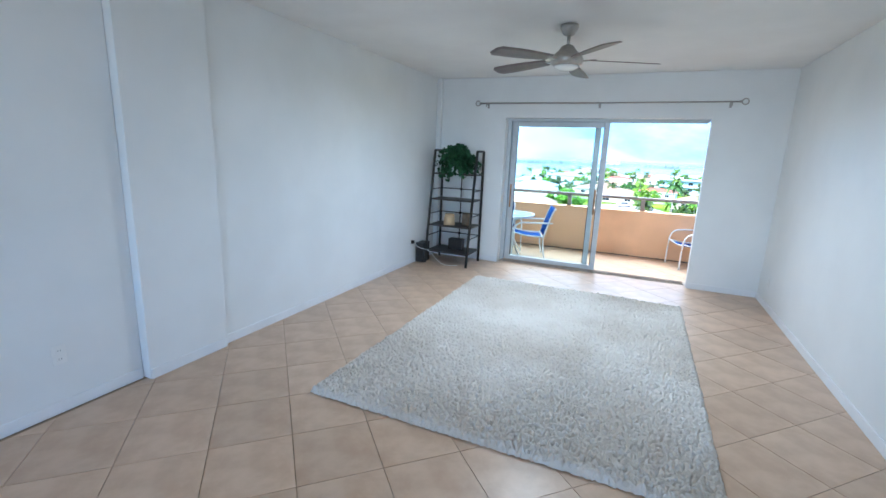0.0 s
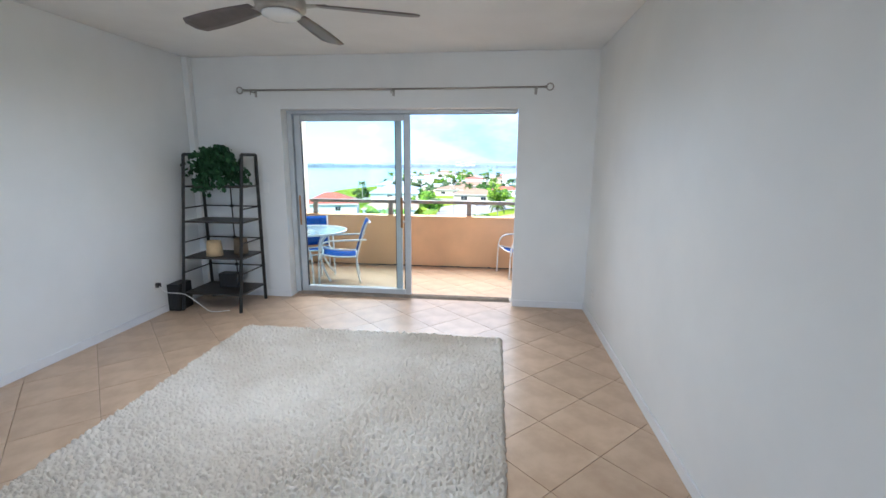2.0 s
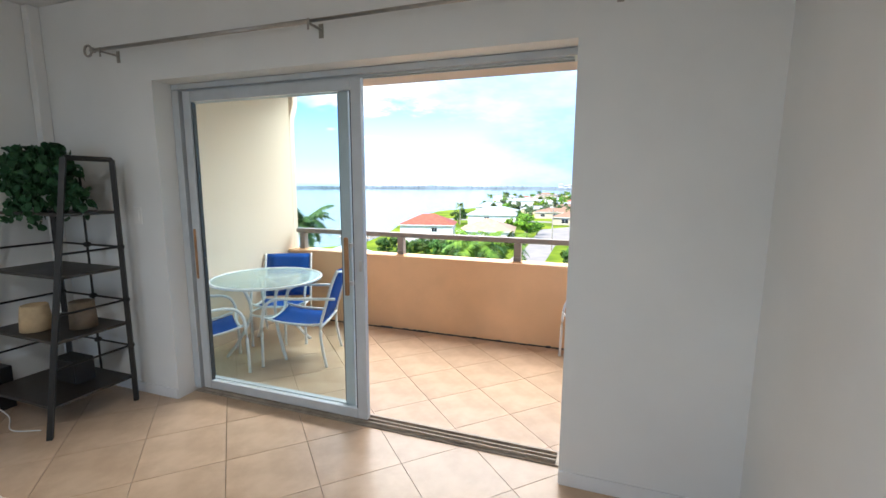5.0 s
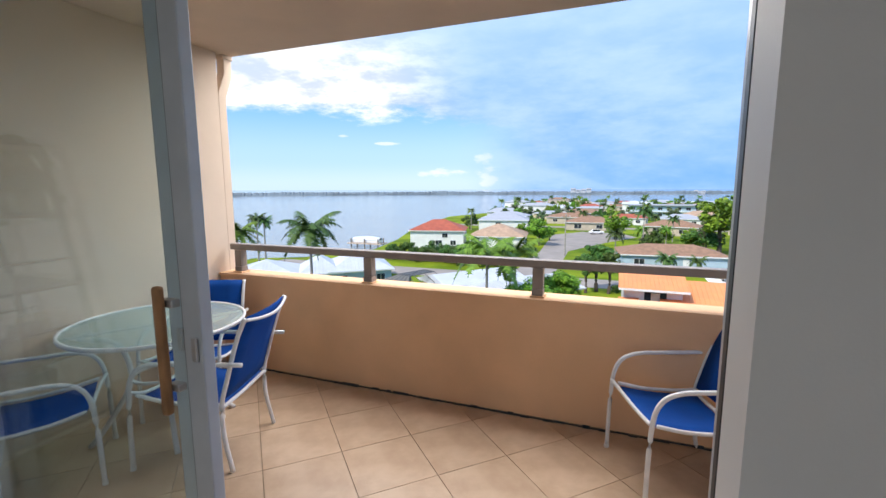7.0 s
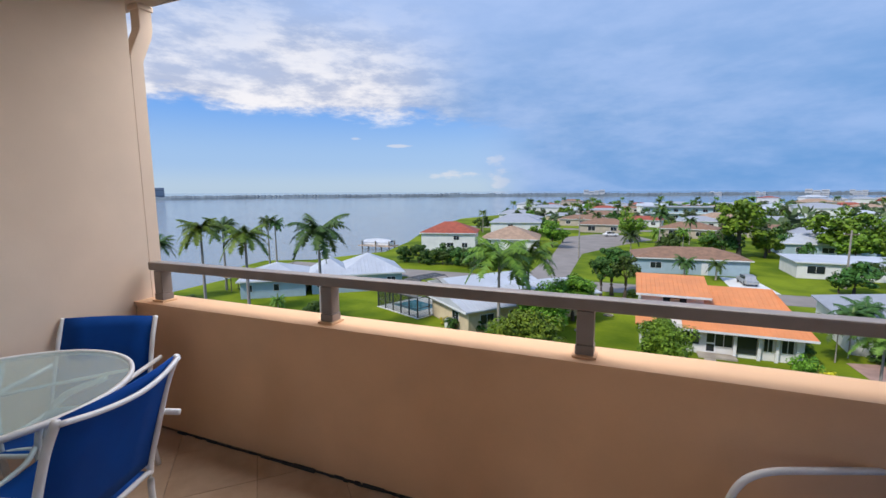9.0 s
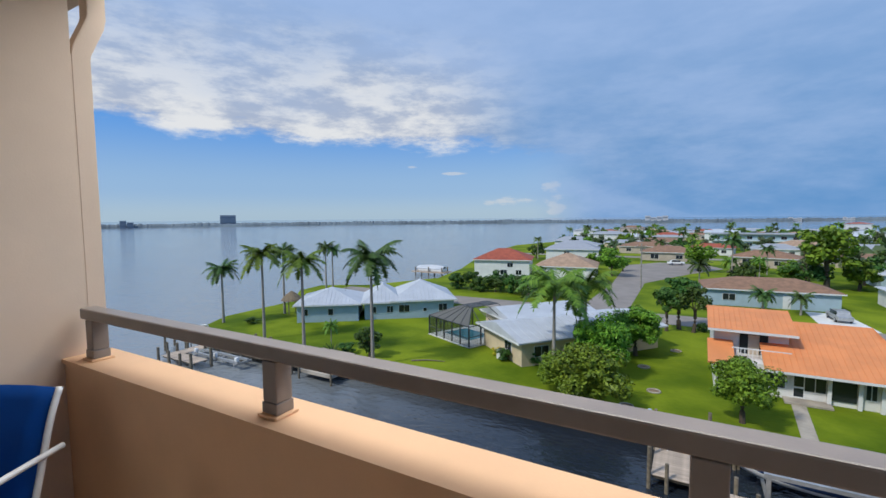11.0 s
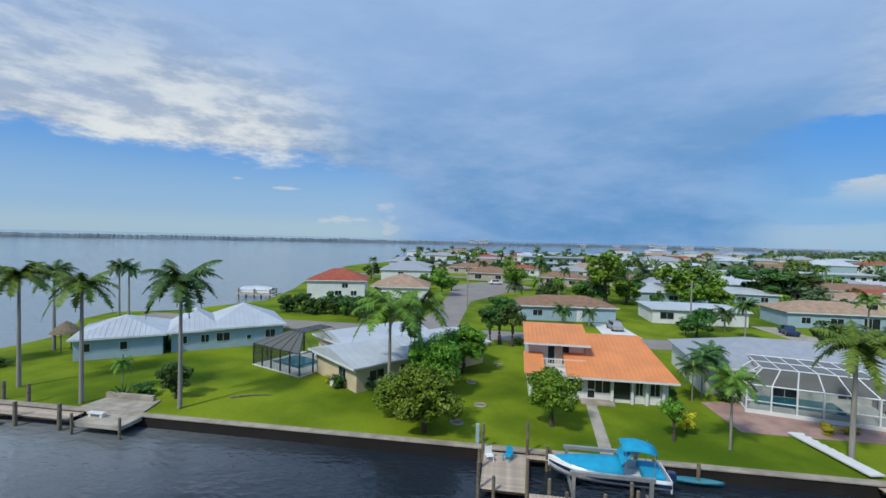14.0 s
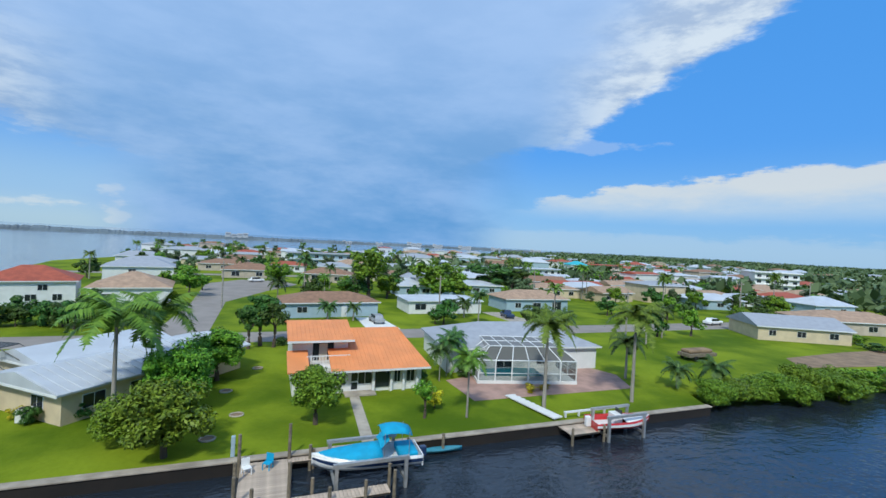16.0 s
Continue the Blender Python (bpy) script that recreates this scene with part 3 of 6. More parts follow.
part("motor", lathe(bmesh.new(), [(0.02, -0.15), (0.05, -0.165), (0.075, -0.20), (0.125, -0.245), (0.135, -0.27), (0.13, -0.305), (0.10, -0.32), (0.02, -0.32)], 32), NICKEL, fan, smooth=True)
part("light_bowl", lathe(bmesh.new(), [(0.105, -0.322), (0.10, -0.335), (0.06, -0.355), (0.002, -0.362)], 28), OPAL, fan, "frosted white glass light", smooth=True)


def blade_mesh():
    rows = []
    for i in range(15):
        s = i / 14
        x = 0.19 + 0.56 * s
        w = 0.052 + 0.030 * math.sin(min(1, s * 1.15) * math.pi * 0.62)
        w *= 1 if s < 0.93 else math.sqrt(max(0.1, 1 - ((s - 0.93) / 0.08) ** 2))
        rows.append([(x, w * v, 0.004 - 0.02 * s + 0.20 * w * v) for v in (-1, -0.5, 0, 0.5, 1)])
    return mesh_of("blade", sheet(bmesh.new(), rows, 0.006), BLADE, True)


BL = blade_mesh()
ARM = mesh_of("blade_arm", sheet(bmesh.new(), [[(0.10 + 0.14 * s, v * (0.026 - 0.006 * s), -0.012 + 0.014 * s + 0.004 * v * s) for v in (-1, 0, 1)] for s in (0, 0.3, 0.6, 0.8, 1)], 0.009), NICKEL, True)
for k in range(5):
    m = pose(0, 0, -0.275, 0, 0, 16 + 72 * k)
    b = part("blade", BL, BLADE, fan, "grey-brown wooden blade", m=m)
    part("blade_arm", ARM, NICKEL, b)

# ---- shag rug ----
RX0, RX1, RY0, RY1 = 1.07, 3.50, -4.29, -1.03
rug = thing("shag_rug", pose(0, 0, 0), "thick ivory shag rug lying on the tiles", "rug")
part("backing", bx(RX0 + 0.03, RX1 - 0.03, RY0 + 0.03, RY1 - 0.03, 0.001, 0.010, bevel=0.002), RUGB, rug)


def shag_mesh():
    """A deep clumped pile: a fine grid raised in tufts, falling to the floor at a ragged edge."""
    nx, ny = 380, 510
    verts = []
    for j in range(ny + 1):
        for i in range(nx + 1):
            u, v = i / nx, j / ny
            x, y = RX0 + (RX1 - RX0) * u, RY0 + (RY1 - RY0) * v
            a = noise.noise((x * 38, y * 46, 0.3))
            b = noise.noise((x * 66, y * 80, 7.1))
            e = math.exp(-((x - 2.62 - 0.10 * (y + 2.5)) / 0.28) ** 2)      # a trodden lane of parted pile
            d = noise.noise((x * 2.3, y * 1.4, 2.2))
            rim = min(1.0, min(i, nx - i, j, ny - j) / 3.5)
            z = 0.004 + rim ** 0.6 * (0.016 + (0.030 + 0.014 * e) * min(1, abs(a) * 2.4) ** 0.7 + 0.016 * b + 0.004 * d - 0.004 * e)
            k = 0.007 * (1 - rim)
            verts.append((x + 0.006 * noise.noise((x * 40, y * 40, 5)) + k * a * 2, y + 0.006 * noise.noise((x * 40, y * 40, 9)) + k * b * 2, z))
    w = nx + 1
    faces = [(j * w + i, j * w + i + 1, (j + 1) * w + i + 1, (j + 1) * w + i) for j in range(ny) for i in range(nx)]
    me = bpy.data.meshes.new("shag")
    me.from_pydata(verts, [], faces)
    me.polygons.foreach_set("use_smooth", [True] * len(faces))
    me.materials.append(RUG)
    return me


part("shag_surface", shag_mesh(), RUG, rug, "ivory clumped wool")

# ---- plant shelf ----
SX0, SX1, SY0, SY1, SH = 0.11, 0.765, -0.635, -0.115, 1.645
shelf = thing("shelving_unit", pose(0, 0, 0), "black metal ladder shelf with four dark wood boards", "shelf")


def sq(pts, w, parent, name, material=BLACKM):
    bm = bmesh.new()
    tube(bm, pts, w * 0.72, 4)
    return part(name, bm, material, parent)


def leg_xy(x, y, z):
    """The rear legs are upright; the front ones splay forward."""
    return (x, y if y == SY1 else SY0 + 0.245 * z / SH, z)


for x, y in product((SX0, SX1), (SY0, SY1)):
    sq([leg_xy(x, y, 0.0), leg_xy(x, y, SH)], 0.028, shelf, "leg")
for x in (SX0, SX1):
    sq([leg_xy(x, SY0, SH), leg_xy(x, SY1, SH)], 0.022, shelf, "top_rail")
for z in (0.17, 0.55, 0.93, 1.30):
    a, b = leg_xy(SX0, SY0, z), leg_xy(SX1, SY1, z)
    part("board", bx(a[0] - 0.004, b[0] + 0.004, a[1] + 0.004, b[1] - 0.004, z, z + 0.018, bevel=0.002), WOODD, shelf, "dark brown wooden shelf board")
for z in (0.40, 0.72, 1.08):
    for x in (SX0, SX1):
        sq([leg_xy(x, SY0, z), leg_xy(x, SY1, z)], 0.010, shelf, "side_bar")
    a, b = leg_xy(SX0, SY1, z), leg_xy(SX1, SY1, z)
    sq([a, b], 0.010, shelf, "back_bar")
    for s in (0.0, 0.5, 1.0):
        c = Vector(a).lerp(Vector(b), s)
        part("knob", lathe(bmesh.new(), [(0.004, -0.02), (0.02, -0.012), (0.024, 0), (0.02, 0.012), (0.004, 0.02)], 10), BLACKM, shelf, m=Matrix.Translation(c), smooth=True)
mid = [(leg_xy(SX0, SY1, z)[0] * 0.5 + leg_xy(SX1, SY1, z)[0] * 0.5, leg_xy(SX1, SY1, z)[1], z) for z in (0.17, SH - 0.1)]
sq(mid, 0.012, shelf, "upright")


def pot_thing(x, y, z, r0, r1, h, material, label):
    t = thing("plant_pot", pose(x, y, z), label, "pot")
    part("body", lathe(bmesh.new(), [(r0 * 0.7, 0), (r0, 0.004), ((r0 + r1) / 2 * 1.02, h * 0.5), (r1, h), (r1 * 0.88, h), (r1 * 0.85, h - 0.02), (0.01, h - 0.03)], 28), material, t, smooth=True)
    return t


pot_thing(0.40, -0.44, 0.569, 0.085, 0.070, 0.165, POT, "beige ribbed clay pot on the shelf")
pot_thing(0.62, -0.30, 0.569, 0.075, 0.068, 0.175, POTD, "brown clay pot on the shelf")

planter = thing("potted_plant", pose(0.44, -0.34, 1.319), "bushy artificial eucalyptus plant trailing over the top shelf", "plant")
part("pot", lathe(bmesh.new(), [(0.05, 0), (0.075, 0.002), (0.085, 0.11), (0.078, 0.11), (0.01, 0.1)], 20), OUTLET, planter, "small white pot", smooth=True)


def leaf_cloud(name, n, spread, size, seed, material, drop=0.0):
    """Stems with many separate round leaves."""
    r = random.Random(seed)
    bm = bmesh.new()
    per = 13
    for s in range(n):
        a = r.uniform(0, 2 * math.pi)
        out, up = r.uniform(0.3, 1) * spread, r.uniform(0.02, 0.30)
        sag = r.uniform(0, drop)
        path = smooth_path([(0, 0, 0.10), (math.cos(a) * out * 0.35, math.sin(a) * out * 0.22, 0.10 + up), (math.cos(a) * out, math.sin(a) * out * 0.45, 0.10 + up * 0.75 - sag)], per // 2)
        tube(bm, path, 0.0022, 3, 0.001)
        for p in path[2:]:
            for side in (-1, 1):
                q = p + Vector((r.uniform(-1, 1), r.uniform(-1, 1), r.uniform(-1, 1))) * 0.028
                nrm = Vector((r.uniform(-1, 1), r.uniform(-1.4, 0.6), r.uniform(-0.3, 1))).normalized()
                e1 = nrm.orthogonal().normalized()
                e2 = nrm.cross(e1)
                sz = size * r.uniform(0.6, 1.15)
                vs = [bm.verts.new(q + e1 * (sz * math.cos(t) * 0.8) + e2 * (sz * math.sin(t)) + nrm * (0.15 * sz * math.cos(2 * t))) for t in [k * math.pi / 3 for k in range(6)]]
                bm.faces.new(vs)
    return mesh_of(name, bm, material)


part("foliage", leaf_cloud("foliage", 96, 0.40, 0.031, 4, LEAF, 0.24), LEAF, planter, "round silvery green leaves")


def speaker(m, w, d, h, label):
    t = thing("loudspeaker", m, label, "loudspeaker")
    b = part("cabinet", bx(-w / 2, w / 2, -d / 2, d / 2, 0, h, bevel=0.006), PLASTIC, t)
    part("grille", bx(-w / 2 + 0.008, w / 2 - 0.008, -d / 2 - 0.008, -d / 2 - 0.001, 0.008, h - 0.008, bevel=0.003), PLASTIC, t)
    return t


speaker(pose(0.032, -0.56, 0.0, 0, 0, 2), 0.13, 0.22, 0.29, "black loudspeaker on the floor beside the shelf")
speaker(pose(0.47, -0.30, 0.189), 0.22, 0.12, 0.16, "small black box standing on the lowest shelf")
cab = thing("power_cable", pose(0, 0, 0), "thin white cable with adapter hanging from the socket", "cable")
part("cable", tb(smooth_path([(WX + 0.012, -0.80, 0.33), (0.03, -0.82, 0.30), (0.12, -0.84, 0.26), (0.20, -0.70, 0.20), (0.30, -0.60, 0.05), (0.45, -0.66, 0.012), (0.62, -0.60, 0.012)]), 0.004, 6), OUTLET, cab, smooth=True)
part("plug", bx(WX + 0.011, WX + 0.05, -0.825, -0.785, 0.30, 0.345, bevel=0.004), PLASTIC, cab)

# ---- balcony ----
PY, CZ = 2.14, 0.705          # inner face of the parapet, top of its wall
PT = 0.19                     # thickness of the parapet
RB = 2.56                     # underside of the balcony above
BX0 = 0.29                    # face of the side wall
CX, EX = 4.19, 5.05           # the parapet turns at CX and meets the facade at EX
structure("balcony_slab", prism(bmesh.new(), [(-0.4, WT), (6.2, WT), (EX + 0.23, WT + 0.02), (CX + 0.13, PY + PT + 0.02), (-0.4, PY + PT + 0.02)], FB - 0.25, FB - 0.008), GROUT, "tiled balcony slab")
structure("balcony_side_wall", bx(-0.36, BX0, WT, 2.248, FB - 0.25, RB + 0.0), SOFFIT, "cream stucco balcony side wall")


def band(grow, z0, z1):
    """The parapet's outline, widened on both faces."""
    return prism(bmesh.new(), [(BX0 + 0.002, PY - grow), (CX - 0.5 * grow, PY - grow), (EX - 1.1 * grow, WT + 0.004), (EX + 0.21 + 1.1 * grow, WT + 0.004), (CX + 0.122 + 0.5 * grow, PY + PT + grow), (BX0 + 0.002, PY + PT + grow)], z0, z1)


structure("parapet", band(0, FB + 0.012, CZ), STUCCO, "peach stucco balcony parapet")
structure("parapet_cap", band(0.012, CZ + 0.002, CZ + 0.022), STUCCO, "peach stucco parapet coping")
structure("balcony_ceiling", prism(bmesh.new(), [(-0.4, WT), (6.2, WT), (EX + 0.3, WT + 0.02), (CX + 0.20, 2.41), (-0.4, 2.41)], RB + 0.004, RB + 0.25), SOFFIT, "cream stucco balcony soffit")
structure("facade_band", bx(BX0 + 0.002, 6.198, WT - 0.001, WT + 0.012, OH + 0.01, RB + 0.003), SOFFIT, "cream stucco band above the balcony door")


def joint_strip():
    """A ragged dark line of low boxes along the foot of the parapet."""
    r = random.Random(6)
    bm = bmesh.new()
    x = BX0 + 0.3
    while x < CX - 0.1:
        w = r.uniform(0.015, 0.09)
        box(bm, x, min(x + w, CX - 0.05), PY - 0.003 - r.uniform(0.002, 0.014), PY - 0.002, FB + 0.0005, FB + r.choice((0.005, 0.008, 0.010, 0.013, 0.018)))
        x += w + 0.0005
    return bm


structure("balcony_joint", joint_strip(), DARK, "dark gap at the foot of the parapet")

rail = thing("balcony_railing", pose(0, 0, 0), "taupe painted metal railing along the parapet", "railing")
RYC, RT = PY + 0.078, 0.975
TURN = math.atan2(WT - PY, EX - CX)
part("top_rail", bx(BX0 + 0.085, CX + 0.055, RYC - 0.037, RYC + 0.037, RT - 0.052, RT, bevel=0.007), RAILP, rail)
tr = part("top_rail", bx(0.06, 1.95, -0.037, 0.037, RT - 0.052, RT, bevel=0.007), RAILP, rail, m=pose(CX + 0.045, RYC, 0, 0, 0, math.degrees(TURN)))
POSTX = [0.453 + 1.269 * k for k in range(4)]
for x in POSTX:
    p = part("post", bx(x - 0.034, x + 0.034, RYC - 0.034, RYC + 0.034, CZ + 0.075, RT - 0.054, bevel=0.004), RAILP, rail)
    part("base_plate", bx(x - 0.037, x + 0.037, RYC - 0.037, RYC + 0.037, CZ + 0.034, CZ + 0.074, bevel=0.004), RAILP, p)
    part("grout_pad", bx(x - 0.048, x + 0.048, RYC - 0.048, RYC + 0.048, CZ + 0.0225, CZ + 0.0335, bevel=0.003), STUCCO, p, "rough mortar pad under the post")
for k in (0.95, 1.85):
    px, py = CX + 0.045 + k * math.cos(TURN), RYC + k * math.sin(TURN)
    p = part("post", bx(-0.034, 0.034, -0.034, 0.034, CZ + 0.045, RT - 0.054, bevel=0.004), RAILP, rail, m=pose(px, py, 0, 0, 0, math.degrees(TURN)))
    part("base_plate", bx(-0.040, 0.040, -0.040, 0.040, CZ + 0.023, CZ + 0.044, bevel=0.004), RAILP, p)

spout = thing("downspout", pose(0, 0, 0), "cream painted square rain downspout on the wall's edge", "downspout")


def square_pipe(pts, h):
    """A square tube through points in one plane x = const."""
    bm = bmesh.new()
    rings = []
    for i, (x, y, z) in enumerate(pts):
        a, b = pts[max(0, i - 1)], pts[min(len(pts) - 1, i + 1)]
        ty, tz = b[1] - a[1], b[2] - a[2]
        n = math.hypot(ty, tz)
        ny, nz = -tz / n, ty / n
        rings.append([bm.verts.new((x + sx * h, y + sy * h * ny, z + sy * h * nz)) for sx, sy in ((-1, -1), (1, -1), (1, 1), (-1, 1))])
    for p, q in zip(rings, rings[1:]):
        for k in range(4):
            bm.faces.new((p[k], p[(k + 1) % 4], q[(k + 1) % 4], q[k]))
    bm.faces.new(rings[0][::-1])
    bm.faces.new(rings[-1])
    bmesh.ops.recalc_face_normals(bm, faces=bm.faces[:])
    bmesh.ops.bevel(bm, geom=[e for e in bm.edges if abs(e.verts[0].co.z - e.verts[1].co.z) > 0.02], offset=0.003, segments=2, affect="EDGES")
    return bm


SPX = BX0 - 0.041
part("pipe", square_pipe([(SPX, 2.368, RB + 0.003), (SPX, 2.368, RB - 0.14), (SPX, 2.360, RB - 0.175), (SPX, 2.296, RB - 0.325), (SPX, 2.290, RB - 0.36), (SPX, 2.290, 0.8), (SPX, 2.290, FB - 0.25)], 0.041), SOFFIT, spout)
part("outlet_collar", bx(SPX - 0.05, SPX + 0.05, 2.318, 2.418, RB - 0.03, RB + 0.0035, bevel=0.005), SOFFIT, spout)

# ---- balcony furniture ----


def tube_part(pts, r, parent, name, smooth=6):
    return part(name, tb(smooth_path(pts, smooth), r, 8), WTUBE, parent, smooth=True)


def patio_chair(m, label):
    """Faces -y; stands on its feet at z = 0."""
    c = thing("patio_chair", m, label, "chair", "chairs on the balcony")
    W = 0.265
    rows = []
    for i in range(9):
        s = i / 8
        y = -0.25 + 0.47 * s
        z = 0.435 - 0.045 * s - 0.02 * math.sin(math.pi * s)
        rows.append([(x * W * 0.95, y, z - 0.022 * (1 - x * x)) for x in (-1, -0.5, 0, 0.5, 1)])
    part("seat", sheet(bmesh.new(), rows, 0.005), SLING, c, "blue woven sling seat", smooth=True)
    rows = []
    for i in range(9):
        s = i / 8
        y = 0.235 + 0.13 * s + 0.03 * s * s
        z = 0.42 + 0.485 * s
        rows.append([(x * W * 0.95, y + 0.02 * (1 - x * x) * (0.4 + s), z) for x in (-1, -0.5, 0, 0.5, 1)])
    part("backrest", sheet(bmesh.new(), rows, 0.005), SLING, c, "blue woven sling backrest", smooth=True)
    for s in (-1, 1):
        x = s * W
        tube_part([(x * 1.06, -0.31, 0.0), (x * 1.05, -0.30, 0.38), (x * 1.05, -0.27, 0.56), (x * 1.06, -0.17, 0.635), (x * 1.07, 0.05, 0.645), (x * 1.07, 0.375, 0.648)], 0.0135, c, "arm")
        tube_part([(x, -0.26, 0.45), (x, -0.10, 0.415), (x, 0.10, 0.40), (x, 0.235, 0.405)], 0.0115, c, "seat_rail")
        tube_part([(x, 0.40, 0.905), (x, 0.345, 0.78), (x, 0.275, 0.55), (x, 0.235, 0.40), (x, 0.235, 0.22), (x * 1.02, 0.275, 0.0)], 0.0135, c, "rear_upright")
        part("foot", lathe(bmesh.new(), [(0.010, 0.0), (0.016, 0.0), (0.016, 0.02), (0.010, 0.022)], 10), OUTLET, c, m=pose(x * 1.06, -0.31, 0))
    tube_part([(-W * 1.05, -0.30, 0.47), (-W * 0.7, -0.272, 0.43), (0, -0.262, 0.412), (W * 0.7, -0.272, 0.43), (W * 1.05, -0.30, 0.47)], 0.0115, c, "front_bar")
    tube_part([(-W, 0.405, 0.895), (-W * 0.5, 0.432, 0.875), (0, 0.445, 0.868), (W * 0.5, 0.432, 0.875), (W, 0.405, 0.895)], 0.010, c, "top_bar")
    tube_part([(-W, 0.235, 0.385), (0, 0.235, 0.375), (W, 0.235, 0.385)], 0.011, c, "back_bar")
    return c


def facing(x, y, dx, dy):
    return pose(x, y, FB, 0, 0, math.degrees(math.atan2(dy, dx)) + 90) @ Matrix.Scale(0.95, 4)


chair = patio_chair(facing(1.237, 1.152, -0.95, -0.31), "white tubular patio chair with blue sling drawn up to the table")
for (x, y, dx, dy), lab in (((0.69, 1.534, 0.468, -0.884), "white tubular patio chair with blue sling in the balcony corner"),
                            ((0.648, 0.608, 0.61, 0.79), "white tubular patio chair with blue sling beside the window"),
                            ((3.808, 1.825, -0.935, -0.355), "white tubular patio chair with blue sling against the parapet")):
    c = copy_thing(chair, facing(x, y, dx, dy))
    c["label"] = lab

table = thing("patio_table", pose(0.787, 1.205, FB), "round white metal patio table with pebbled glass top", "table")
TR, TZ = 0.50, 0.70
g = part("glass_top", lathe(bmesh.new(), [(0.02, TZ - 0.006), (TR - 0.012, TZ - 0.006), (TR - 0.012, TZ), (0.02, TZ)], 48), TABLEG, table, "pale green pebbled glass")
part("rim", lathe(bmesh.new(), [(TR - 0.013, TZ - 0.022), (TR + 0.001, TZ - 0.018), (TR + 0.004, TZ - 0.008), (TR + 0.003, TZ + 0.004), (TR - 0.013, TZ + 0.004)], 48, ring=True), WTUBE, table, smooth=True)
part("hub", lathe(bmesh.new(), [(0.018, TZ - 0.02), (0.028, TZ - 0.02), (0.028, TZ + 0.002), (0.018, TZ + 0.003)], 20, ring=True), GALV, table)
for k in range(4):
    a = math.pi / 4 + k * math.pi / 2 + 0.25
    c, s = math.cos(a), math.sin(a)
    tube_part([(0.40 * c, 0.40 * s, 0.0), (0.30 * c, 0.30 * s, 0.12), (0.17 * c, 0.17 * s, 0.36), (0.22 * c, 0.22 * s, 0.60), (0.40 * c, 0.40 * s, TZ - 0.03)], 0.015, table, "leg")
    part("spoke", tb([(0.035 * c, 0.035 * s, TZ - 0.016), ((TR - 0.01) * c, (TR - 0.01) * s, TZ - 0.016)], 0.008, 6), WTUBE, table)
part("shelf_ring", lathe(bmesh.new(), [(0.16, 0.355), (0.175, 0.355), (0.175, 0.372), (0.16, 0.372)], 28, ring=True), WTUBE, table, smooth=True)

# ---- the apartment block that carries the balcony ----
bm = bmesh.new()
box(bm, -14, -0.36, WT - 0.05, -12, -14.5, 7.5)
box(bm, 6.2, 22, WT - 0.05, -12, -14.5, 7.5)
box(bm, -0.358, 6.198, WT - 0.05, -12, RC + 0.26, 7.5)
box(bm, -0.358, 6.198, WT - 0.05, -12, -14.5, FB - 0.26)
structure("apartment_block", bm, STUCCO, "peach stucco apartment block")
structure("facade_wall", bx(RW + 0.303, 6.198, 0.02, WT - 0.002, FB, RC), SOFFIT, "cream stucco facade beside the balcony door")
# ---- water and land ----
G, WZ = -13.0, -13.8
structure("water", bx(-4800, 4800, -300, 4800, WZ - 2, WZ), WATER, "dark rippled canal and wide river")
LAND = [(-46.5, 32.7), (43.2, 32.9), (44.5, 36), (52, 34.6), (70, 33), (95, 32), (140, 30), (240, 10), (900, -60), (3000, 300), (3000, 2600), (1900, 2400), (1100, 1500), (620, 900), (330, 560),
        (150, 470), (40, 440), (-20, 370), (-60, 280), (-76, 215), (-66, 150), (-54, 112), (-50, 92), (-58, 76), (-67, 71), (-66, 64), (-58, 55), (-57.5, 42), (-54, 35.6), (-49, 33)]
structure("ground", prism(bmesh.new(), LAND, WZ - 1.5, G), GRASS, "green lawns and open ground of the neighbourhood")


def flat(name, poly, material, label, lift=0.006, thick=0.05):
    return structure(name, prism(bmesh.new(), poly, G + 0.001 - thick, G + lift), material, label)


flat("road", [(-60, 66), (170, 66.5), (420, 80), (420, 87), (170, 73), (-60, 72.5)], ROAD, "pale asphalt street", 0.02)
flat("road_north", [(-12.5, 72.6), (-5.5, 72.6), (-6, 104), (2, 124), (10, 140), (6, 150), (-6, 152), (-14, 140), (-13, 118), (-12, 100)], ROAD, "pale asphalt side street with turning circle", 0.024)
flat("road_east", [(-60, 165), (300, 172), (300, 178), (-60, 171)], ROAD, "pale asphalt street", 0.02)
flat("path", [(9.1, 33.4), (10.0, 33.4), (10.6, 42.6), (9.7, 42.6)], CONC, "narrow concrete garden path", 0.03)
flat("patio", [(20.4, 45.6), (20.8, 39.2), (39.6, 39.0), (41.5, 43.5), (39.8, 47.8), (35, 49)], PAVER, "pink brick paved patio", 0.03)
flat("driveway", [(35.5, 49.2), (39.8, 48.2), (45.0, 59.5), (46, 66.3), (41, 66.3)], HWHITE, "white concrete driveway", 0.028)
flat("driveway_west", [(13.0, 58), (16.5, 58), (19.5, 66.2), (14.5, 66.2)], CONC, "pale concrete driveway", 0.028)
flat("driveway_north", [(17.5, 84.0), (22, 84.0), (23, 72.9), (17.5, 72.9)], HWHITE, "white concrete driveway", 0.028)
flat("driveway_far", [(46, 89), (50, 89), (53, 73.2), (47, 73.2)], CONC, "pale concrete driveway", 0.028)
flat("bare_ground", [(72, 41), (90, 38.5), (120, 40), (118, 46), (92, 46.5), (76, 45.5)], MULCH, "patch of bare brown earth", 0.03)
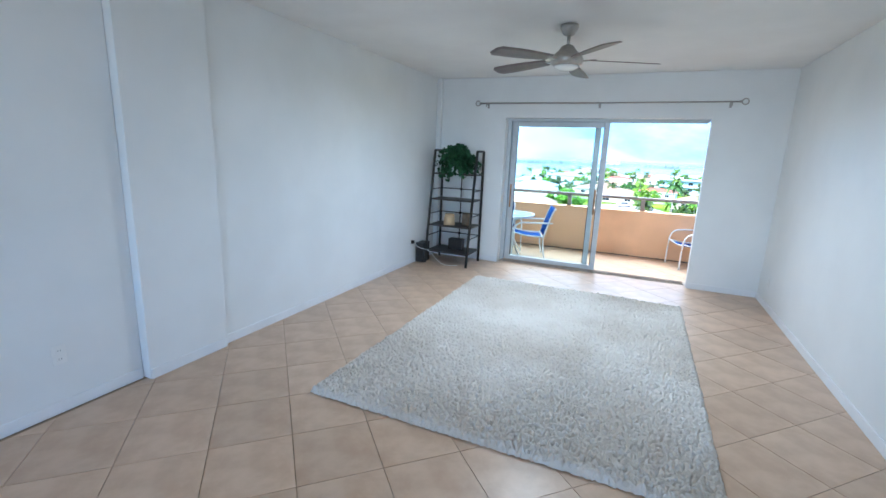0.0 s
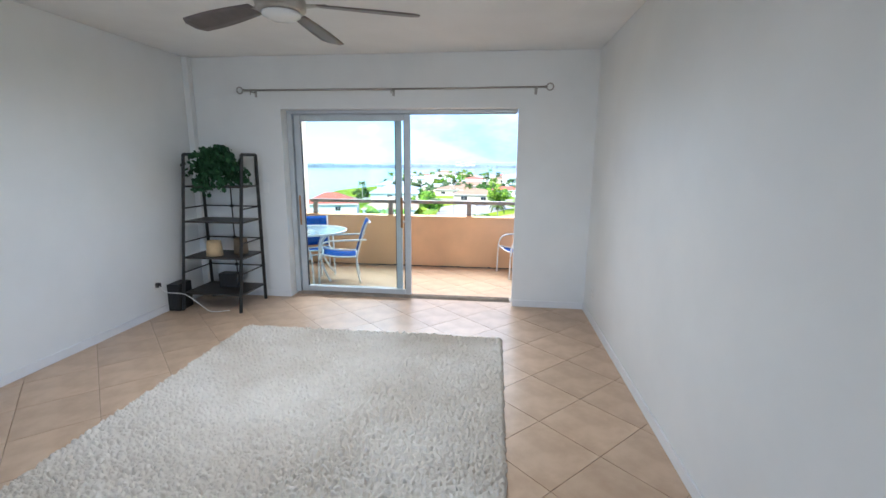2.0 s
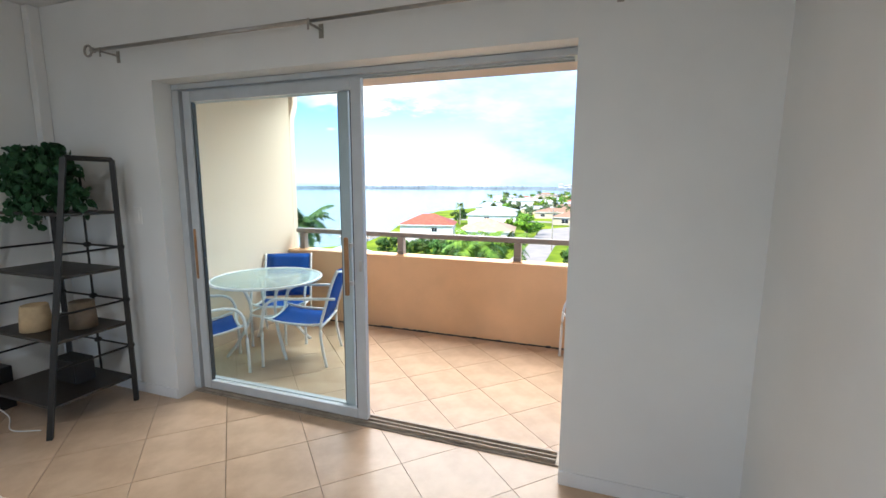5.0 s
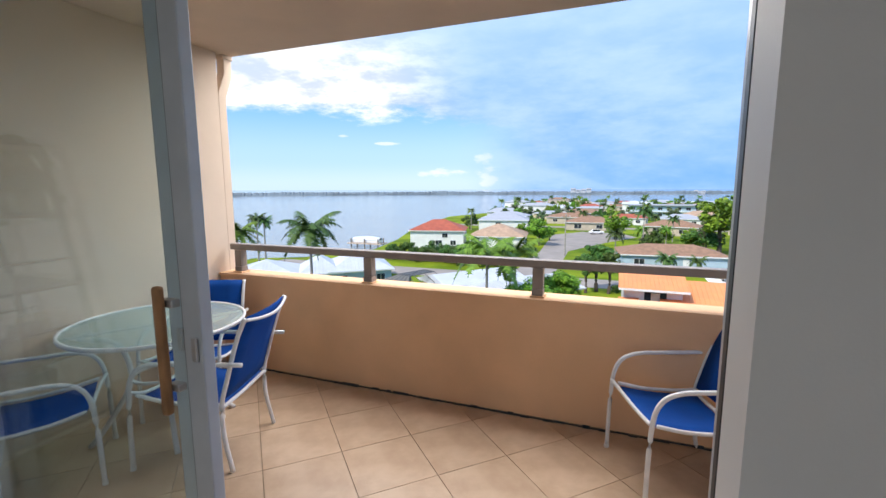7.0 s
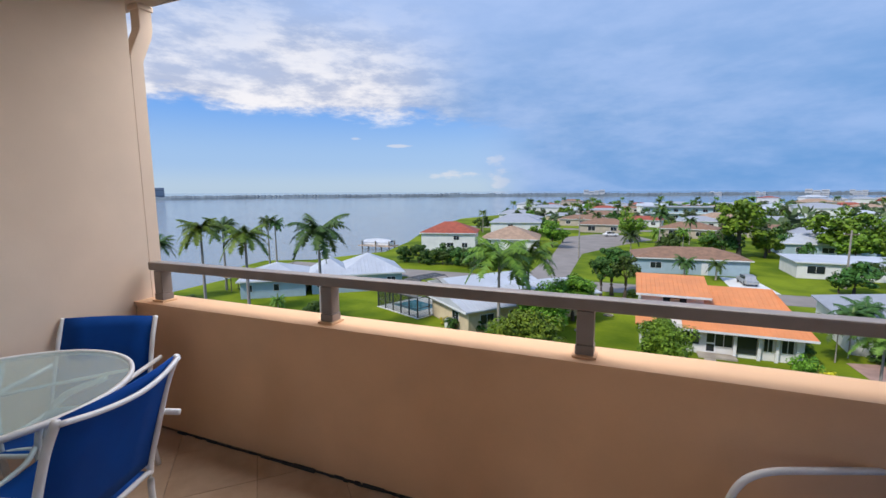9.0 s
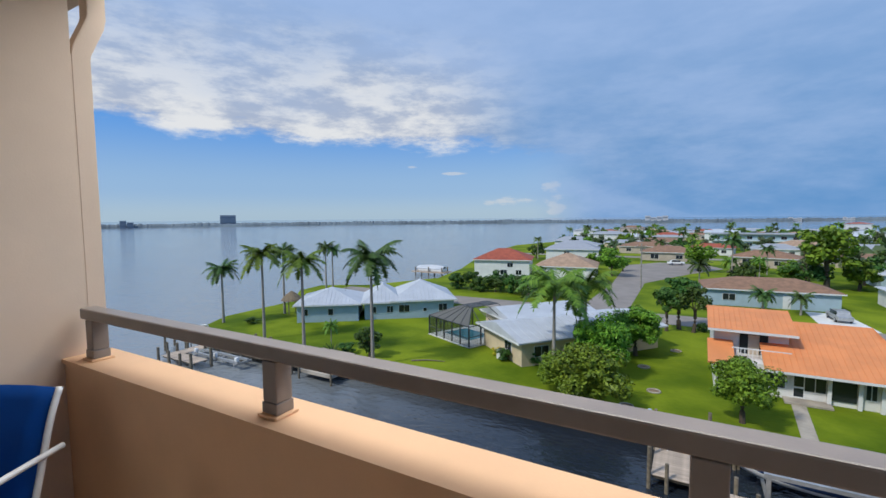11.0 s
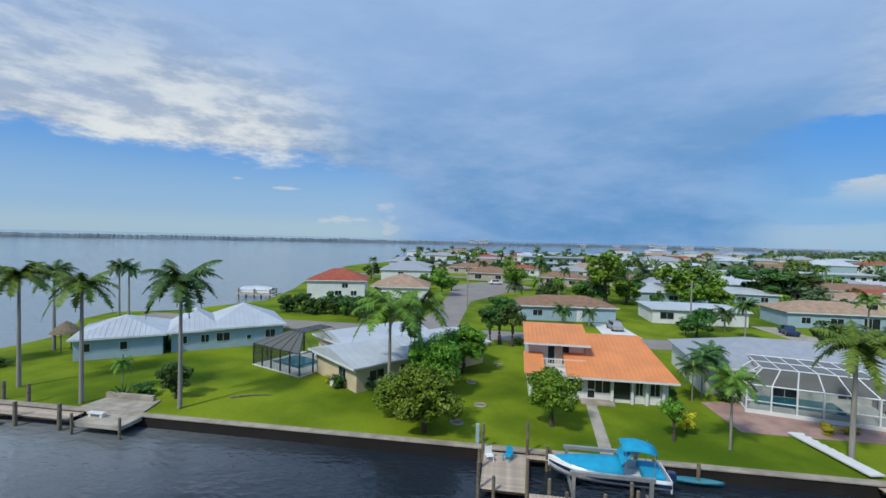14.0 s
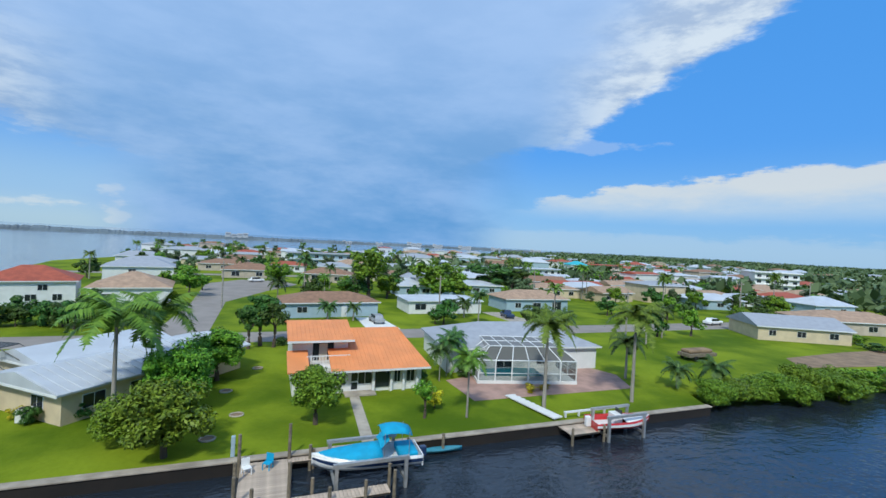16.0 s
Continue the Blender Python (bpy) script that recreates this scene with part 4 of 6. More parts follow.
structure("seawall", bx(-46.4, 43.1, 32.45, 32.92, WZ - 1.0, G + 0.02), WALLC, "stained concrete seawall with shade in its dark colour")
structure("seawall_cap", bx(-46.5, 43.2, 32.35, 32.98, G + 0.022, G + 0.15, bevel=0.03), CAPC, "weathered concrete seawall cap")

# ---- plants ----


def rnd_dir(r):
    z, a = r.uniform(-1, 1), r.uniform(0, 2 * math.pi)
    s = math.sqrt(1 - z * z)
    return Vector((s * math.cos(a), s * math.sin(a), z))


def crown_mesh(name, seed, material, blobs=16, leaves=90, leaf=0.11, squash=0.8):
    """Unit crown: leafy clumps of small tilted leaves round a few limbs, with gaps."""
    r = random.Random(seed)
    verts, faces = [], []
    for _ in range(blobs):
        d = rnd_dir(r)
        c = Vector((d.x, d.y, d.z * squash)) * r.uniform(0.3, 0.92)
        rad = r.uniform(0.15, 0.36)
        for _ in range(leaves):
            n = rnd_dir(r)
            p = c + Vector((n.x, n.y, n.z * 0.8)) * rad * r.uniform(0.7, 1.08)
            n = (n + rnd_dir(r) * 0.7 + Vector((0, 0, 0.4))).normalized()
            e1 = n.orthogonal().normalized()
            a = r.uniform(0, 6.28)
            e1, e2 = e1 * math.cos(a) + n.cross(e1) * math.sin(a), n.cross(e1) * math.cos(a) - e1 * math.sin(a)
            s = leaf * r.uniform(0.6, 1.3)
            i = len(verts)
            verts += [p - e1 * s, p + e2 * s * 0.55, p + e1 * s, p - e2 * s * 0.55]
            faces.append((i, i + 1, i + 2, i + 3))
    me = bpy.data.meshes.new(name)
    me.from_pydata([tuple(v) for v in verts], [], faces)
    me.materials.append(material)
    return me


CROWN = [crown_mesh("crown", 10 + i, TREE, 26, 90, 0.085) for i in range(3)]
CROWND = [crown_mesh("crown", 20 + i, TREED, 20, 90, 0.095) for i in range(2)]
CROWNY = crown_mesh("crown", 31, YLEAF, 12, 50, 0.12)
FINE = [crown_mesh("crown", 41 + i, TREE, 54, 230, 0.052) for i in range(2)]
FARC = [crown_mesh("crown", 51 + i, (TREE, HAZELEAF, TREED)[i], 22, 62, 0.105) for i in range(3)]


def trunk_mesh(name, seed, material):
    """Unit trunk with limbs, one metre high."""
    r = random.Random(seed)
    bm = bmesh.new()
    tube(bm, smooth_path([(0, 0, -0.02), (0.02, 0.01, 0.3), (0.0, 0.03, 0.62)], 4), 0.055, 7, 0.035)
    for k in range(5):
        a = k * 1.26 + r.uniform(-0.3, 0.3)
        tube(bm, smooth_path([(0, 0.02, r.uniform(0.4, 0.6)), (0.14 * math.cos(a), 0.14 * math.sin(a), 0.72), (0.3 * math.cos(a), 0.3 * math.sin(a), r.uniform(0.85, 1.05))], 3), 0.022, 5, 0.008)
    return mesh_of(name, bm, material)


TRUNK = trunk_mesh("trunk", 3, BARKD)


def tree(x, y, h, rad, label, crown, z=G, low=0.25, rot=0, squash=1.0):
    """low: where the crown begins, as a share of the height."""
    t = thing("tree", pose(x, y, z, 0, 0, rot), label, "tree")
    ch = h * (1 - low) / 2
    th = part("trunk", TRUNK, BARKD, t, m=Matrix.Diagonal((h * 0.75, h * 0.75, h * 0.75, 1)))
    part("crown", crown, TREE, t, m=Matrix.Translation((0, 0, h - ch)) @ Matrix.Diagonal((rad, rad, ch * 1.1, 1)))
    return t


def shrub(x, y, h, rad, label, crown, z=G, rot=0, rady=None):
    t = thing("shrub", pose(x, y, z, 0, 0, rot), label, "shrub")
    part("crown", crown, TREE, t, m=Matrix.Translation((0, 0, h * 0.46)) @ Matrix.Diagonal((rad, rady or rad, h * 0.56, 1)))
    part("stem", TRUNK, BARKD, t, m=Matrix.Diagonal((h * 0.6, h * 0.6, h * 0.55, 1)))
    return t


def frond_into(bm, r, a, length, droop, rise, width, n=13):
    """One arching feather frond of separate leaflets."""
    d = Vector((math.cos(a), math.sin(a), 0))
    side = Vector((-math.sin(a), math.cos(a), 0))
    pts = []
    for i in range(n + 1):
        s = i / n
        pts.append(d * (length * (s - 0.18 * s * s)) + Vector((0, 0, length * (rise * s - droop * s * s))))
    tube(bm, pts[::3] + ([pts[-1]] if n % 3 else []), 0.035, 3, 0.008)
    for i in range(1, n + 1):
        s = i / n
        w = width * math.sin(math.pi * min(1, 0.12 + 0.88 * s)) ** 0.6 + 0.05
        for sg in (-1, 1):
            for off in (0.0, 0.33, 0.66):
                p = pts[i - 1].lerp(pts[i], off)
                tip = p + side * (sg * w * r.uniform(0.75, 1.1)) + d * (w * 0.35) + Vector((0, 0, -w * r.uniform(0.25, 0.75)))
                b2 = p + (pts[i] - pts[i - 1]) * 0.55
                vs = [bm.verts.new(q) for q in (p, b2, tip)]
                bm.faces.new(vs)


def palm_crown(name, seed, material, fronds=20, length=3.0):
    r = random.Random(seed)
    bm = bmesh.new()
    for k in range(fronds):
        a = k * 2.399 + r.uniform(-0.2, 0.2)
        s = k / fronds
        frond_into(bm, r, a, length * r.uniform(0.85, 1.1), 1.05 - 0.55 * s + r.uniform(-0.1, 0.1), 0.18 + 0.85 * s, 0.68)
    me = bpy.data.meshes.new(name)
    bm.to_mesh(me)
    bm.free()
    me.materials.append(material)
    return me


PCROWN = [palm_crown("crown", 61, PALM), palm_crown("crown", 62, PALM, 18), palm_crown("crown", 63, PALMD, 21)]
PTRUNK = mesh_of("trunk", tube(bmesh.new(), smooth_path([(0, 0, 0), (0.004, 0, 0.33), (-0.004, 0.004, 0.66), (0, 0, 1)], 4), 1.0, 10, 0.62), BARK, True)
PSHAFT = mesh_of("crownshaft", lathe(bmesh.new(), [(0.10, 0), (0.135, 0.15), (0.12, 0.6), (0.06, 1.1), (0.01, 1.15)], 10), CSHAFT, True)


def palm(x, y, h, label, crown, size=1.0, z=G, rot=0, thick=0.19, lean=0.0):
    t = thing("palm_tree", pose(x, y, z, lean, lean * 0.6, rot), label, "palm tree")
    part("trunk", PTRUNK, BARK, t, m=Matrix.Diagonal((thick, thick, h, 1)))
    part("crownshaft", PSHAFT, CSHAFT, t, m=Matrix.Translation((0, 0, h - 0.05)))
    part("crown", crown, PALM, t, m=Matrix.Translation((0, 0, h + 0.75 * size)) @ Matrix.Diagonal((size, size, size, 1)))
    return t


TALL = "tall grey-trunked royal palm on the lawn"
for x, y, h, c, s in ((-53.9, 39.1, 6.8, 2, 1.0), (-41.5, 36.0, 9.4, 0, 1.12), (-51.1, 47.3, 8.7, 2, 1.05), (-32.6, 33.9, 9.2, 0, 1.05), (-24.0, 34.6, 9.7, 2, 1.25),
                      (-63.3, 68.6, 8.0, 2, 0.85), (-62.2, 69.4, 7.4, 2, 0.85), (-7.9, 40.6, 7.2, 0, 1.4), (-6.2, 45.8, 6.6, 1, 1.4), (26.4, 36.2, 7.0, 1, 1.1), (36.2, 35.6, 7.8, 0, 1.15)):
    palm(x, y, h, TALL, PCROWN[c], s, rot=(x * 37) % 360)
palm(18.4, 35.7, 4.6, "slender small palm on the lawn", PCROWN[1], 0.75, thick=0.10, rot=40)
palm(-32.2, 37.5, 2.2, "young palm with yellowish fronds", PCROWN[0], 0.4, thick=0.06)
for x, y, h, s in ((21.0, 47.0, 3.4, 0.7), (19.6, 45.5, 2.8, 0.65), (22.3, 48.4, 3.6, 0.7)):
    palm(x, y, h, "clustered areca palm beside the house", PCROWN[2], s, thick=0.06, rot=x * 90)
for x, y, h, s in ((45.0, 38.0, 1.6, 0.75), (49.5, 37.0, 1.8, 0.8), (41.5, 42.0, 3.8, 0.9), (60, 57, 4.5, 0.9), (44.3, 58, 4.0, 0.9), (12, 80.5, 2.2, 0.8), (16.5, 80.8, 2.0, 0.7), (39, 83, 2.6, 0.8)):
    palm(x, y, h, "short palm with a full dark crown", PCROWN[2], s, thick=0.16, rot=x * 53)

# trees of the near gardens
for x, y, h, rad, c, low in ((-3.4, 34.3, 5.4, 3.0, FINE[0], 0.1), (-5.8, 37.2, 3.4, 2.2, FINE[1], 0.05), (-4.2, 42.5, 6.0, 2.6, FINE[1], 0.12), (-2.0, 50, 5.6, 2.8, FINE[0], 0.15), (6.2, 37.3, 4.9, 2.3, FINE[0], 0.2)):
    tree(x, y, h, rad, "leafy green broadleaf tree on the lawn", c, low=low, rot=x * 71)
for x, y, h, rad in ((-25.9, 36.4, 3.3, 1.7),):
    tree(x, y, h, rad, "dense round dark green tree by the dock", CROWND[0], low=0.12)
tree(14.9, 36.5, 3.3, 1.0, "thin young tree with yellow-green leaves", CROWN[1], low=0.45)
for x, y, h, rad in ((1.6, 64, 7.0, 2.6), (3.2, 63, 6.2, 2.2), (0.2, 62.4, 5.6, 2.0)):
    tree(x, y, h, rad, "dark multi-stemmed tree beside the street", CROWND[1], low=0.35, rot=x * 99)
for x, y, h, rad, c in ((24.9, 109, 13, 6.0, CROWN[0]), (44, 117, 11, 6.5, CROWN[1]), (50, 119, 9, 5.5, CROWN[2]), (66.5, 126, 9.5, 9.0, CROWND[0]), (74, 124, 8.5, 6.0, CROWND[1]), (36, 52.5 + 30, 4, 2, CROWND[1]),
                        (40.5, 61, 6, 3.4, CROWND[0]), (44.5, 62.5, 5.2, 3.0, CROWND[1]), (-14, 112, 7, 4, CROWN[2]), (4, 132, 8, 4.5, CROWN[1])):
    tree(x, y, h, rad, "large spreading green tree among the houses", c, low=0.2, rot=x * 31)
for x, y, h, rad, c in ((-29.0, 36.2, 1.3, 1.1, CROWND[0]), (-13.2, 42.2, 1.4, 1.0, CROWND[0]), (-10.4, 42.6, 1.5, 1.1, CROWND[1]), (-9.0, 45, 1.7, 1.2, CROWND[0]), (-8.2, 48, 2.0, 1.3, CROWN[1]), (-14.6, 43.4, 1.1, 0.7, CROWNY),
                        (16.5, 38.4, 2.3, 1.1, CROWNY), (27.6, 40.6, 0.8, 1.2, CROWNY), (29.3, 40.5, 0.7, 0.9, CROWNY), (4.3, 63.6, 1.3, 1.0, CROWND[0]), (-50, 40.5, 1.0, 1.2, CROWND[1]),
                        (17.5, 46.5, 2.2, 1.4, CROWND[1]), (23.0, 46.0, 1.8, 1.3, CROWND[0]), (105, 51, 1.8, 2.2, CROWN[0]), (101, 46, 1.5, 2.4, CROWND[1])):
    shrub(x, y, h, rad, "clipped yellow flowering shrub in a bed" if c is CROWNY else "rounded green garden shrub", c, rot=x * 77)
for k in range(9):
    shrub(-38 + 2.7 * k, 79.5 + 0.5 * math.sin(k * 2.1), 3.6 + 0.6 * math.sin(k * 1.7), 2.3, "tall dark green hedge bush", CROWND[k % 2], rot=k * 50)
rng = random.Random(9)
for k in range(20):
    x = 45.2 + k * 2.2
    shrub(x, 33.6 + rng.uniform(-1.2, 1.6) - 0.04 * (x - 45), rng.uniform(2.4, 4.4), rng.uniform(1.7, 2.9), "mangrove bush hanging over the water", FINE[k % 2] if k < 10 else CROWN[k % 3], z=WZ + 0.3, rot=k * 61)


def agave(x, y):
    t = thing("agave", pose(x, y, G), "blue-grey agave rosette in a bed", "plant")
    r = random.Random(2)
    for k in range(26):
        a, up = k * 2.399, 0.35 + 0.9 * k / 26
        d = Vector((math.cos(a), math.sin(a), up)).normalized()
        s = Vector((-math.sin(a), math.cos(a), 0)) * 0.07
        bm = bmesh.new()
        sheet(bm, [[d * 0.1 - s, d * 0.1 + Vector((0, 0, -0.03)), d * 0.1 + s], [d * 0.7 - s, d * 0.7 + Vector((0, 0, -0.03)), d * 0.7 + s], [d * 1.3 - s * 0.05, d * 1.3, d * 1.3 + s * 0.05]], 0.015)
        part("leaf", bm, TREED, t)


agave(-30.6, 36.0)

# ---- houses ----


def window_part(parent, x, y, z, w, h, face, material=WGLASS, bars=1):
    """Window on a wall that faces -y ('s'), +x ('e') or -x ('w'), in the house's own axes."""
    rot = {"s": 0, "e": 90, "w": -90, "n": 180}[face]
    m = pose(x, y, z, 0, 0, rot)
    f = part("window", bx(-w / 2, w / 2, -0.05, 0.02, 0, h, bevel=0.01), TRIMW, parent, m=m)
    n = bars + 1
    for k in range(n):
        a, b = -w / 2 + 0.06 + k * (w - 0.06) / n, -w / 2 + (k + 1) * (w - 0.06) / n
        part("pane", bx(a, b, -0.062, -0.052, 0.06, h - 0.06), material, f)
    return f


TRIMW = mat("exterior_white_paint", (0.72, 0.73, 0.73), 0.5, var=0.06, scale=1, fine=12, bump=0.05)


def hip_roof(bm, x0, x1, y0, y1, z, rise, over=0.45, gable=False, th=0.14):
    x0, x1, y0, y1 = x0 - over, x1 + over, y0 - over, y1 + over
    w, d = x1 - x0, y1 - y0
    ins = 0.0 if gable else min(w, d) / 2
    if w >= d:
        a, b = (x0 + ins, (y0 + y1) / 2), (x1 - ins, (y0 + y1) / 2)
    else:
        a, b = ((x0 + x1) / 2, y0 + ins), ((x0 + x1) / 2, y1 - ins)
    base = [bm.verts.new((x, y, z)) for x, y in ((x0, y0), (x1, y0), (x1, y1), (x0, y1))]
    top = [bm.verts.new((x, y, z + th)) for x, y in ((x0, y0), (x1, y0), (x1, y1), (x0, y1))]
    ra, rb = bm.verts.new((*a, z + th + rise)), bm.verts.new((*b, z + th + rise))
    bm.faces.new(base[::-1])
    for i in range(4):
        bm.faces.new((base[i], base[(i + 1) % 4], top[(i + 1) % 4], top[i]))
    if w >= d:
        fs = [(top[0], top[1], rb, ra), (top[1], top[2], rb), (top[2], top[3], ra, rb), (top[3], top[0], ra)]
    else:
        fs = [(top[0], top[1], ra), (top[1], top[2], rb, ra), (top[2], top[3], rb), (top[3], top[0], ra, rb)]
    for f in fs:
        bm.faces.new(f)
    return bm


def seams(parent, x0, x1, y0, y1, z, rise, material, n, over=0.45):
    """Standing seams up the slope that faces -y of a roof whose ridge runs along x."""
    bm = bmesh.new()
    d = (y1 - y0) / 2 + over
    for k in range(n):
        x = x0 - over + 0.1 + (x1 - x0 + 2 * over - 0.2) * k / (n - 1)
        run = min(d, x - (x0 - over), x1 + over - x)
        half = min(d, (x1 - x0) / 2 + over)
        tube(bm, [(x, y0 - over, z + 0.155), (x, y0 - over + run, z + 0.155 + rise * run / half)], 0.03, 4)
    tagged(part("seam", bm, material, parent), kind="stuff")


def house(x, y, w, d, rot, label, wall, roof, h=2.6, rise=1.4, gable=False, windows=(), door=None, z=G, over=0.45, ribs=0):
    """A house whose front edge starts at (x, y) and runs w along its own x."""
    t = thing("house", pose(x, y, z, 0, 0, rot), label, "house")
    part("wall", bx(0, w, 0, d, 0, h), wall, t)
    r = part("roof", hip_roof(bmesh.new(), 0, w, 0, d, h + 0.002, rise, over, gable), roof, t)
    if ribs:
        seams(t, 0, w, 0, d, h, rise, roof, ribs, over)
    for (a, b, c, e) in windows:
        window_part(t, a, 0, b, c, e, "s", bars=1 if c > 0.9 else 0)
    if door:
        dd = part("door", bx(door - 0.5, door + 0.5, -0.05, 0.02, 0, 2.1, bevel=0.01), TRIMW, t)
    part("fascia", bx(-over, w + over, -over - 0.03, -over - 0.002, h - 0.06, h + 0.13), TRIMW, t)
    return t


# pale blue house on the point: stepped wings under white metal roofs
BL_LAB = "pale blue waterfront house with white metal hip roof"
house(-44.6, 43.8, 8.4, 9.0, 36, BL_LAB, HBLUE, WROOF, 2.35, 1.7, windows=((1.2, 0.9, 0.7, 1.0), (4.6, 0.9, 0.8, 1.0)), ribs=18)
house(-37.4, 49.6, 5.4, 8.0, 38, BL_LAB, HBLUE, WROOF, 2.35, 2.1, windows=((1.2, 0.9, 1.0, 1.0), (3.6, 0.9, 1.0, 1.0)), ribs=12)
house(-34.2, 52.0, 8.8, 9.5, 38, BL_LAB, HBLUE, WROOF, 2.5, 2.3, windows=((1.6, 0.9, 1.6, 1.1), (4.6, 0.9, 0.6, 0.6), (7.2, 0.9, 1.3, 1.1)), ribs=18)

# cream house with white ribbed roof
CR_LAB = "cream rendered bungalow with white ribbed low roof"
cream = house(-17.4, 46.3, 8.2, 17, -40, CR_LAB, HCREAM, WROOF, 2.4, 1.0, gable=True, windows=((5.6, 0.7, 1.4, 1.2),), over=0.7)
for k in range(4):
    window_part(cream, 8.2, 2.2 + 3.6 * k, 0.8, 1.7, 1.1, "e")
bm = bmesh.new()
for k in range(24):
    yy = -0.6 + 18.2 * k / 23
    tube(bm, [(8.9, yy, 2.57), (4.1, yy, 3.57)], 0.03, 4)
tagged(part("seam", bm, WROOF, cream), kind="stuff")
house(-20.0, 52.6, 7.5, 11, -40, CR_LAB, HCREAM, WROOF, 2.5, 1.1, gable=True, over=0.6)


def cage(x, y, w, d, rot, h, rise, label, frame, nx, ny, hip=0.22, kerb=0.35):
    """Screened pool enclosure: slab, pool, posts, beams and mesh panels."""
    t = thing("pool_cage", pose(x, y, G, 0, 0, rot), label, "pool enclosure")
    part("kerb", bx(-0.1, w + 0.1, -0.1, d, 0.032, kerb), HWHITE, t)
    part("pool", bx(w * 0.10, w * 0.72, d * 0.25, d * 0.75, kerb + 0.002, kerb + 0.01), POOL, t, "clear turquoise pool water")
    ins = min(w, d) * hip
    xs = [w * i / nx for i in range(nx + 1)]
    b = 0.06
    z0 = kerb + 0.002
    for xx in xs:
        part("post", bx(xx - b, xx + b, -b, b, z0, h), frame, t)
        part("rafter", tb([(xx, 0, h + 0.02), (ins + (w - 2 * ins) * xx / w, ins, h + rise)], b * 0.9, 4), frame, t)
        part("beam", tb([(ins + (w - 2 * ins) * xx / w, ins, h + rise), (ins + (w - 2 * ins) * xx / w, d, h + rise)], b * 0.9, 4), frame, t)
    for sx in (0, w):
        for j in range(1, ny + 1):
            yy = d * j / ny
            part("post", bx(sx - b, sx + b, yy - b, yy + b, z0, h), frame, t)
            part("rafter", tb([(sx, yy, h + 0.02), (ins if sx == 0 else w - ins, max(yy, ins), h + rise)], b * 0.9, 4), frame, t)
        part("rail", tb([(sx, 0, h), (sx, d, h)], b, 4), frame, t)
        part("rail", tb([(sx, 0, h * 0.5), (sx, d, h * 0.5)], b * 0.7, 4), frame, t)
    part("rail", tb([(0, 0, h), (w, 0, h)], b, 4), frame, t)
    part("rail", tb([(0, 0, h * 0.45), (w, 0, h * 0.45)], b * 0.7, 4), frame, t)
    for j in range(3):
        yy = ins + (d - ins) * j / 2
        part("purlin", tb([(ins, yy, h + rise), (w - ins, yy, h + rise)], b * 0.9, 4), frame, t)
    e = 0.01
    for name, q in (("screen", [(0, 0, z0), (w, 0, z0), (w, 0, h), (0, 0, h)]), ("screen", [(0, 0, z0), (0, d, z0), (0, d, h), (0, 0, h)]), ("screen", [(w, 0, z0), (w, d, z0), (w, d, h), (w, 0, h)]),
                    ("roof_screen", [(0, 0, h), (w, 0, h), (w - ins, ins, h + rise), (ins, ins, h + rise)]), ("roof_screen", [(ins, ins, h + rise), (w - ins, ins, h + rise), (w - ins, d, h + rise), (ins, d, h + rise)])):
        s = part(name, sheet(bmesh.new(), [[q[0], q[1]], [q[3], q[2]]], 0.004), SCREEND if name == "roof_screen" else SCREEN, t, "grey insect mesh")
        s.visible_shadow = False
    return t


lanai = cage(-25.2, 47.2, 7.6, 7.0, -24, 2.4, 1.35, "dark framed screened pool enclosure with grey mesh hip roof", DARK, 5, 4, hip=0.40, kerb=0.12)
part("lanai_roof", bx(2.5, 10.2, 7.08, 10.8, 2.5, 2.64), GROOF, lanai, "flat grey roof over the terrace")
for k in range(4):
    part("terrace_post", bx(2.7 + 2.3 * k, 2.82 + 2.3 * k, 7.1, 7.22, 0.02, 2.498), DARK, lanai)
cage(23.4, 43.9, 10.9, 6.6, -13.2, 2.5, 1.2, "white framed screened pool enclosure with turquoise pool", TRIMW, 6, 3)

# orange roofed house on the canal
oh = thing("house", pose(0, 0, G), "white two-storey house with bright orange metal roofs", "house")
part("wall", bx(4.7, 17.0, 43.9, 56, 0, 2.45), HWHITE, oh)
part("wall", bx(4.7, 10.0, 46.6, 54, 2.452, 4.7), HWHITE, oh)


def slab_roof(pts, th=0.14):
    bm = bmesh.new()
    sheet(bm, pts, th)
    return bm


main_roof = part("roof", slab_roof([[(8.0, 42.7, 2.45), (17.55, 42.7, 2.45)], [(8.0, 50.6, 4.85), (16.1, 50.6, 4.85)], [(8.0, 57.0, 2.7), (17.55, 57.0, 2.7)]]), ORANGE, oh, "orange ribbed metal roof")
part("roof", slab_roof([[(4.2, 42.9, 2.45), (6.1, 42.9, 2.45)], [(4.2, 46.5, 3.55), (6.1, 46.5, 3.55)]]), ORANGE, oh)
part("roof", slab_roof([[(4.2, 45.4, 4.70), (10.45, 45.4, 4.70)], [(4.2, 50.6, 5.75), (10.45, 50.6, 5.75)], [(4.2, 55.2, 4.8), (10.45, 55.2, 4.8)]]), ORANGE, oh, "orange ribbed metal roof")
bm = bmesh.new()
for k in range(23):
    x = 8.1 + 9.35 * k / 22
    tube(bm, [(x, 42.7, 2.47), (min(x, 16.1), 50.6, 4.87)], 0.02, 4)
for k in range(16):
    x = 4.3 + 6.05 * k / 15
    tube(bm, [(x, 45.4, 4.72), (x, 50.6, 5.77)], 0.02, 4)
tagged(part("seam", bm, ORANGE, oh), kind="stuff")
part("fascia", bx(4.2, 10.45, 45.34, 45.39, 4.50, 4.69), TRIMW, oh)
